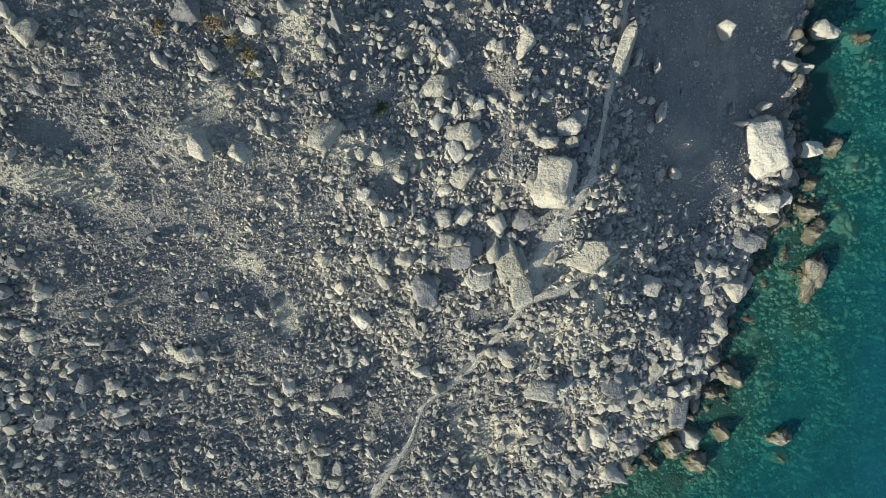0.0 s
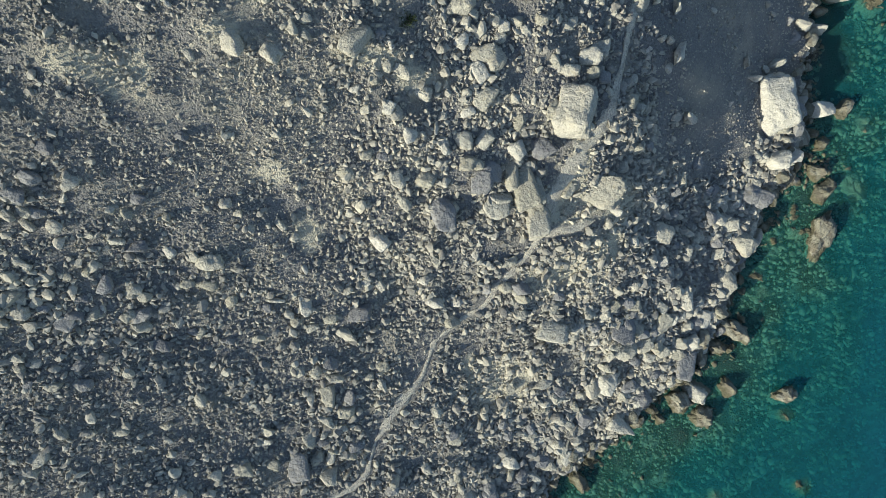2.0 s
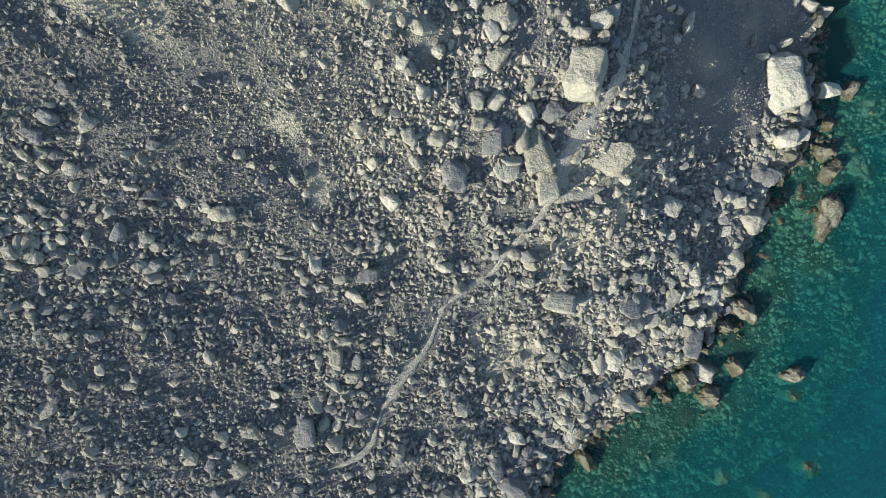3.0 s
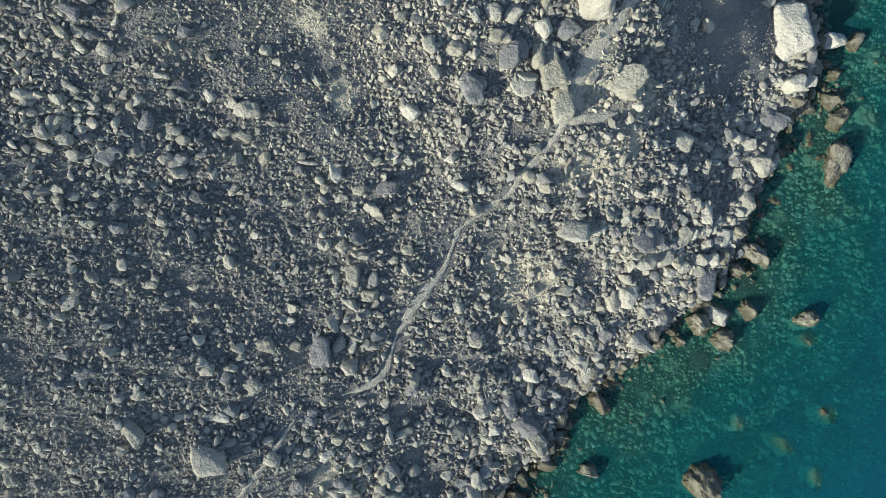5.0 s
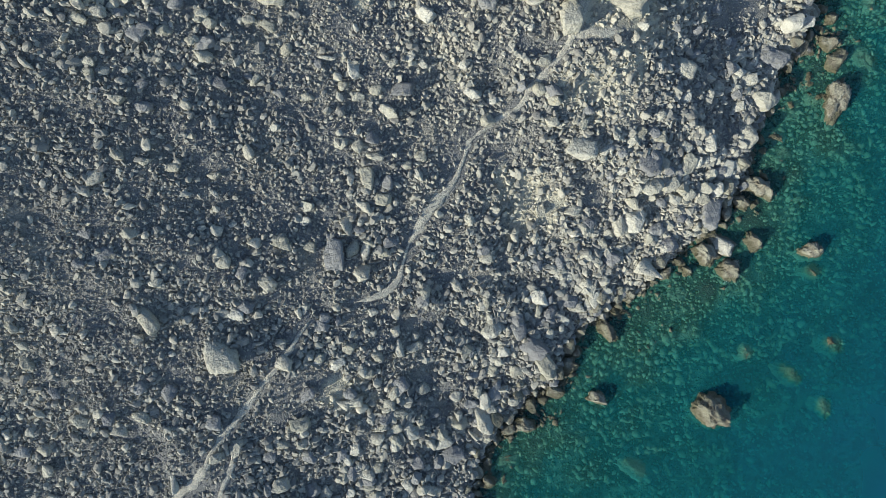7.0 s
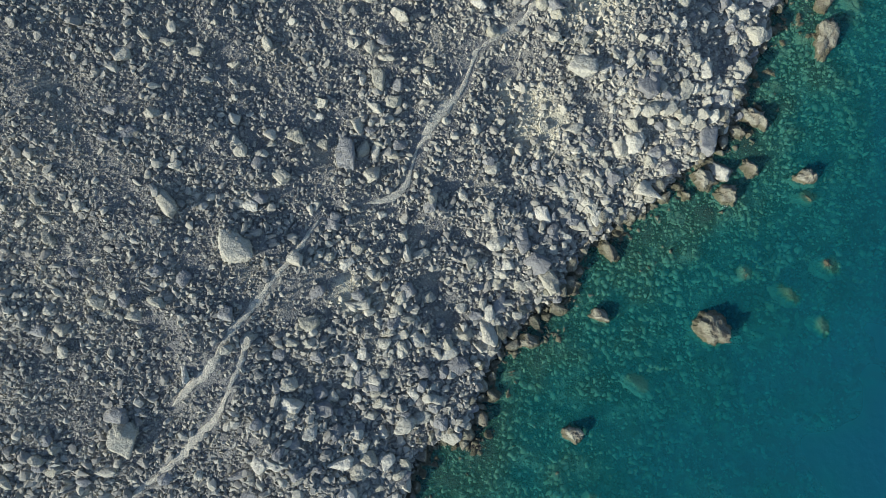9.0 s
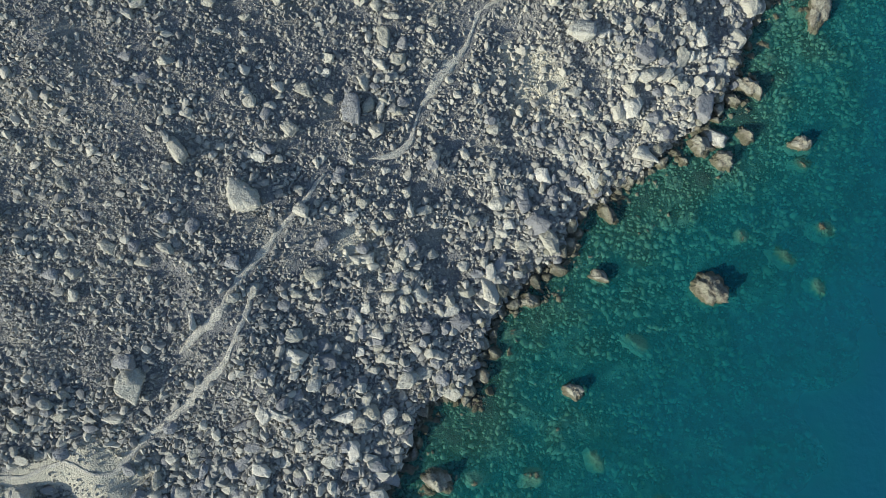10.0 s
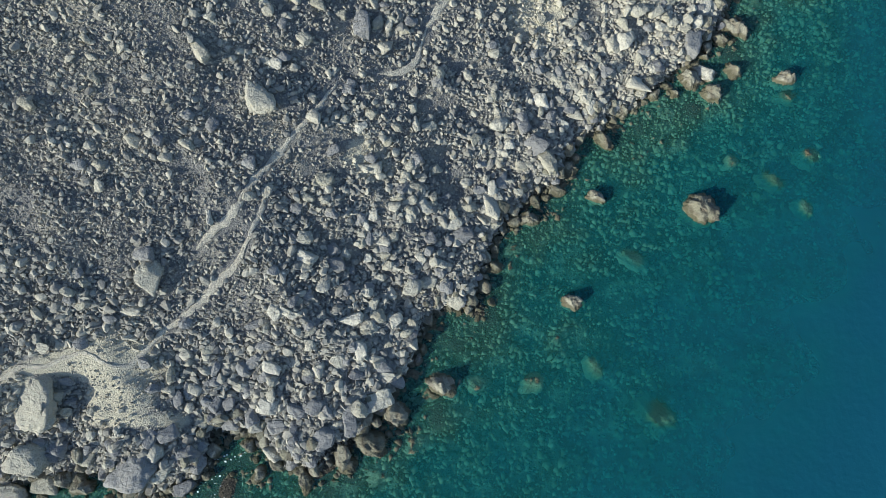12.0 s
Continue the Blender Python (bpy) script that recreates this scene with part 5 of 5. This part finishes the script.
boulder("BEIGE", -31.5, -52.2, 3.4, 2.7, 80)
boulder("LEDGE", 4.9, -0.3, 4.5, 2.2, 105)
boulder("BEIGE", 6.4, -3.2, 3.0, 2.0, 100)
boulder("GREY", -1.5, -3.0, 3.6, 2.1, 110)
boulder("GREY", 1.6, -0.4, 2.6, 2.0, 60)
boulder("BEIGE", 2.8, -2.4, 2.4, 1.9, 10)
boulder("BEIGE", 12.5, -0.9, 3.0, 2.5, -20)
# boulder shape added for the sunlit earth ridge by the path
boulder("RIDGE", 14.3, 15.6, 4.8, 1.2, 74)


# ---- low shrubs ----
def leaf_material(name, dark, light):
    s = Shader(name)
    own = s.node("NewGeometry").outputs["Random Per Island"]
    tone = s.mix(own, dark, light)
    tone = s.mix(s.math("MULTIPLY", s.noise(6.0), 0.5), tone, dark)
    return s.finish(s.surface(tone, 0.7, None, 0.25))


def part(name, bm, material, parent, label=""):
    me = bpy.data.meshes.new(name)
    bm.to_mesh(me)
    bm.free()
    me.materials.append(material)
    ob = new(name, me)
    ob.parent = parent
    return tagged(ob, label) if label else ob


TWIG = leaf_material("dry twig", (0.10, 0.075, 0.05), (0.18, 0.14, 0.09))
GREEN = leaf_material("dull green leaf", (0.035, 0.05, 0.018), (0.085, 0.11, 0.035))
OLIVE = leaf_material("olive leaf", (0.11, 0.095, 0.03), (0.24, 0.20, 0.06))
RUST = leaf_material("rusty dry leaf", (0.15, 0.105, 0.05), (0.29, 0.21, 0.105))


def shrub(x, y, size, leaf, label):
    """A low cushion of dry twigs with small leaf clumps and gaps between them."""
    r = np.random.default_rng(int(abs(x) * 100 + abs(y) * 10))
    base = new("shrub")
    base.location = (x, y, float(land(np.array([x]), np.array([y]))[0]))
    twigs, crown = bmesh.new(), bmesh.new()
    for _ in range(26):
        a, out = r.random() * 2 * math.pi, size * (0.25 + 0.3 * r.random())
        tip = Vector((math.cos(a) * out, math.sin(a) * out * 0.8, size * (0.12 + 0.25 * r.random())))
        side = Vector((-math.sin(a), math.cos(a), 0)) * 0.012
        ring = [twigs.verts.new(p) for p in (side, -side, tip - side * 0.3, tip + side * 0.3)]
        twigs.faces.new(ring)
        up = Vector((0, 0, 0.014))
        ring = [twigs.verts.new(p) for p in (up, -up, tip - up * 0.3, tip + up * 0.3)]
        twigs.faces.new(ring)
        for _ in range(16):
            c = tip * (0.45 + 0.65 * r.random()) + Vector(r.normal(size=3) * 0.07 * size)
            u = Vector(r.normal(size=3)).normalized() * 0.045 * (0.6 + r.random())
            w = u.orthogonal().normalized() * 0.02 * (0.6 + r.random())
            crown.faces.new([crown.verts.new(c + k) for k in (u, w, -u, -w)])
    part("twigs", twigs, TWIG, base)
    part("foliage", crown, leaf, base)
    return tagged(base, label, "shrub", "low shrubs")


shrub(-12.9, 12.5, 1.3, RUST, "low rust-brown dry shrub cushion on the dusty slope")
shrub(-12.3, 11.9, 1.2, OLIVE, "low olive-yellow shrub cushion among pale stones")
shrub(-11.4, 11.2, 1.1, OLIVE, "small olive-green shrub growing between boulders")
shrub(-11.0, 10.3, 0.8, OLIVE, "small half-dry olive shrub beside a stone")
shrub(-15.4, 11.9, 0.9, RUST, "thin rusty dry shrub on stony ground")
shrub(-4.3, 9.3, 1.3, GREEN, "dark green low shrub in a bare grey hollow")
shrub(-4.0, 9.5, 0.8, GREEN, "small dark green shrub in a bare grey hollow")


# ---- surf ----
def foam(spots):
    """Thin flecks of white water round the rocks, and white specks in place of sun glints."""
    r = np.random.default_rng(77)
    s = Shader("foam")
    white = s.finish(s.surface((0.78, 0.80, 0.80, 1), 0.6))
    bm = bmesh.new()
    for x, y, spread, count in spots:
        for _ in range(count):
            c = Vector((x + r.normal() * spread, y + r.normal() * spread * 0.6, 0.02))
            size, n = 0.05 + 0.11 * r.random() ** 2, 7
            ring = [c + Vector((math.cos(k * 6.283 / n), 0.6 * math.sin(k * 6.283 / n), 0)) * size * (0.6 + 0.6 * r.random()) for k in range(n)]
            top = [bm.verts.new(p) for p in ring]
            low = [bm.verts.new(p - Vector((0, 0, 0.012))) for p in ring]
            bm.faces.new(top)
            for k in range(n):
                bm.faces.new((top[k - 1], low[k - 1], low[k], top[k]))
    me = bpy.data.meshes.new("foam")
    bm.to_mesh(me)
    bm.free()
    me.materials.append(white)
    return tagged(new("foam", me), "flecks of white foam and white sun-glint specks on the water between rocks", "foam", kind="stuff")


# the second and third spots are white specks standing in for sun glints
foam([(-39.2, -71.1, 0.5, 90), (-25.6, -71.6, 1.4, 26), (-24.2, -68.5, 0.9, 16), (27.9, -24.3, 0.4, 16)])


# ---- the sea, over its bed and rocks ----
water, gx, gy = sheet("water", steps(-50, 66, 0.42), steps(-84, 36, 0.42), lambda x, y: np.zeros(x.shape), WATER)
deep = -land(gx, gy)
for px, py, long, broad, turn, top in shoals:
    c, d = math.cos(radians(turn)), math.sin(radians(turn))
    u, v = (gx - px) * c + (gy - py) * d, (gy - py) * c - (gx - px) * d
    near = np.clip(np.hypot(u / long, v / broad) / 0.82 + (ripple_noise(gx, gy, 0.9) - 0.5) * 0.45, 0, 1)
    over = max(-top, 0.06) + 1.1 * broad * (1 - np.sqrt(1 - near ** 2))
    deep = np.where(near < 1, np.minimum(deep, over), deep)
attribute(water, "depth", np.clip(deep, 0, 40))
tagged(water, "clear turquoise sea turning deep blue away from the rocks", "water", kind="structure")
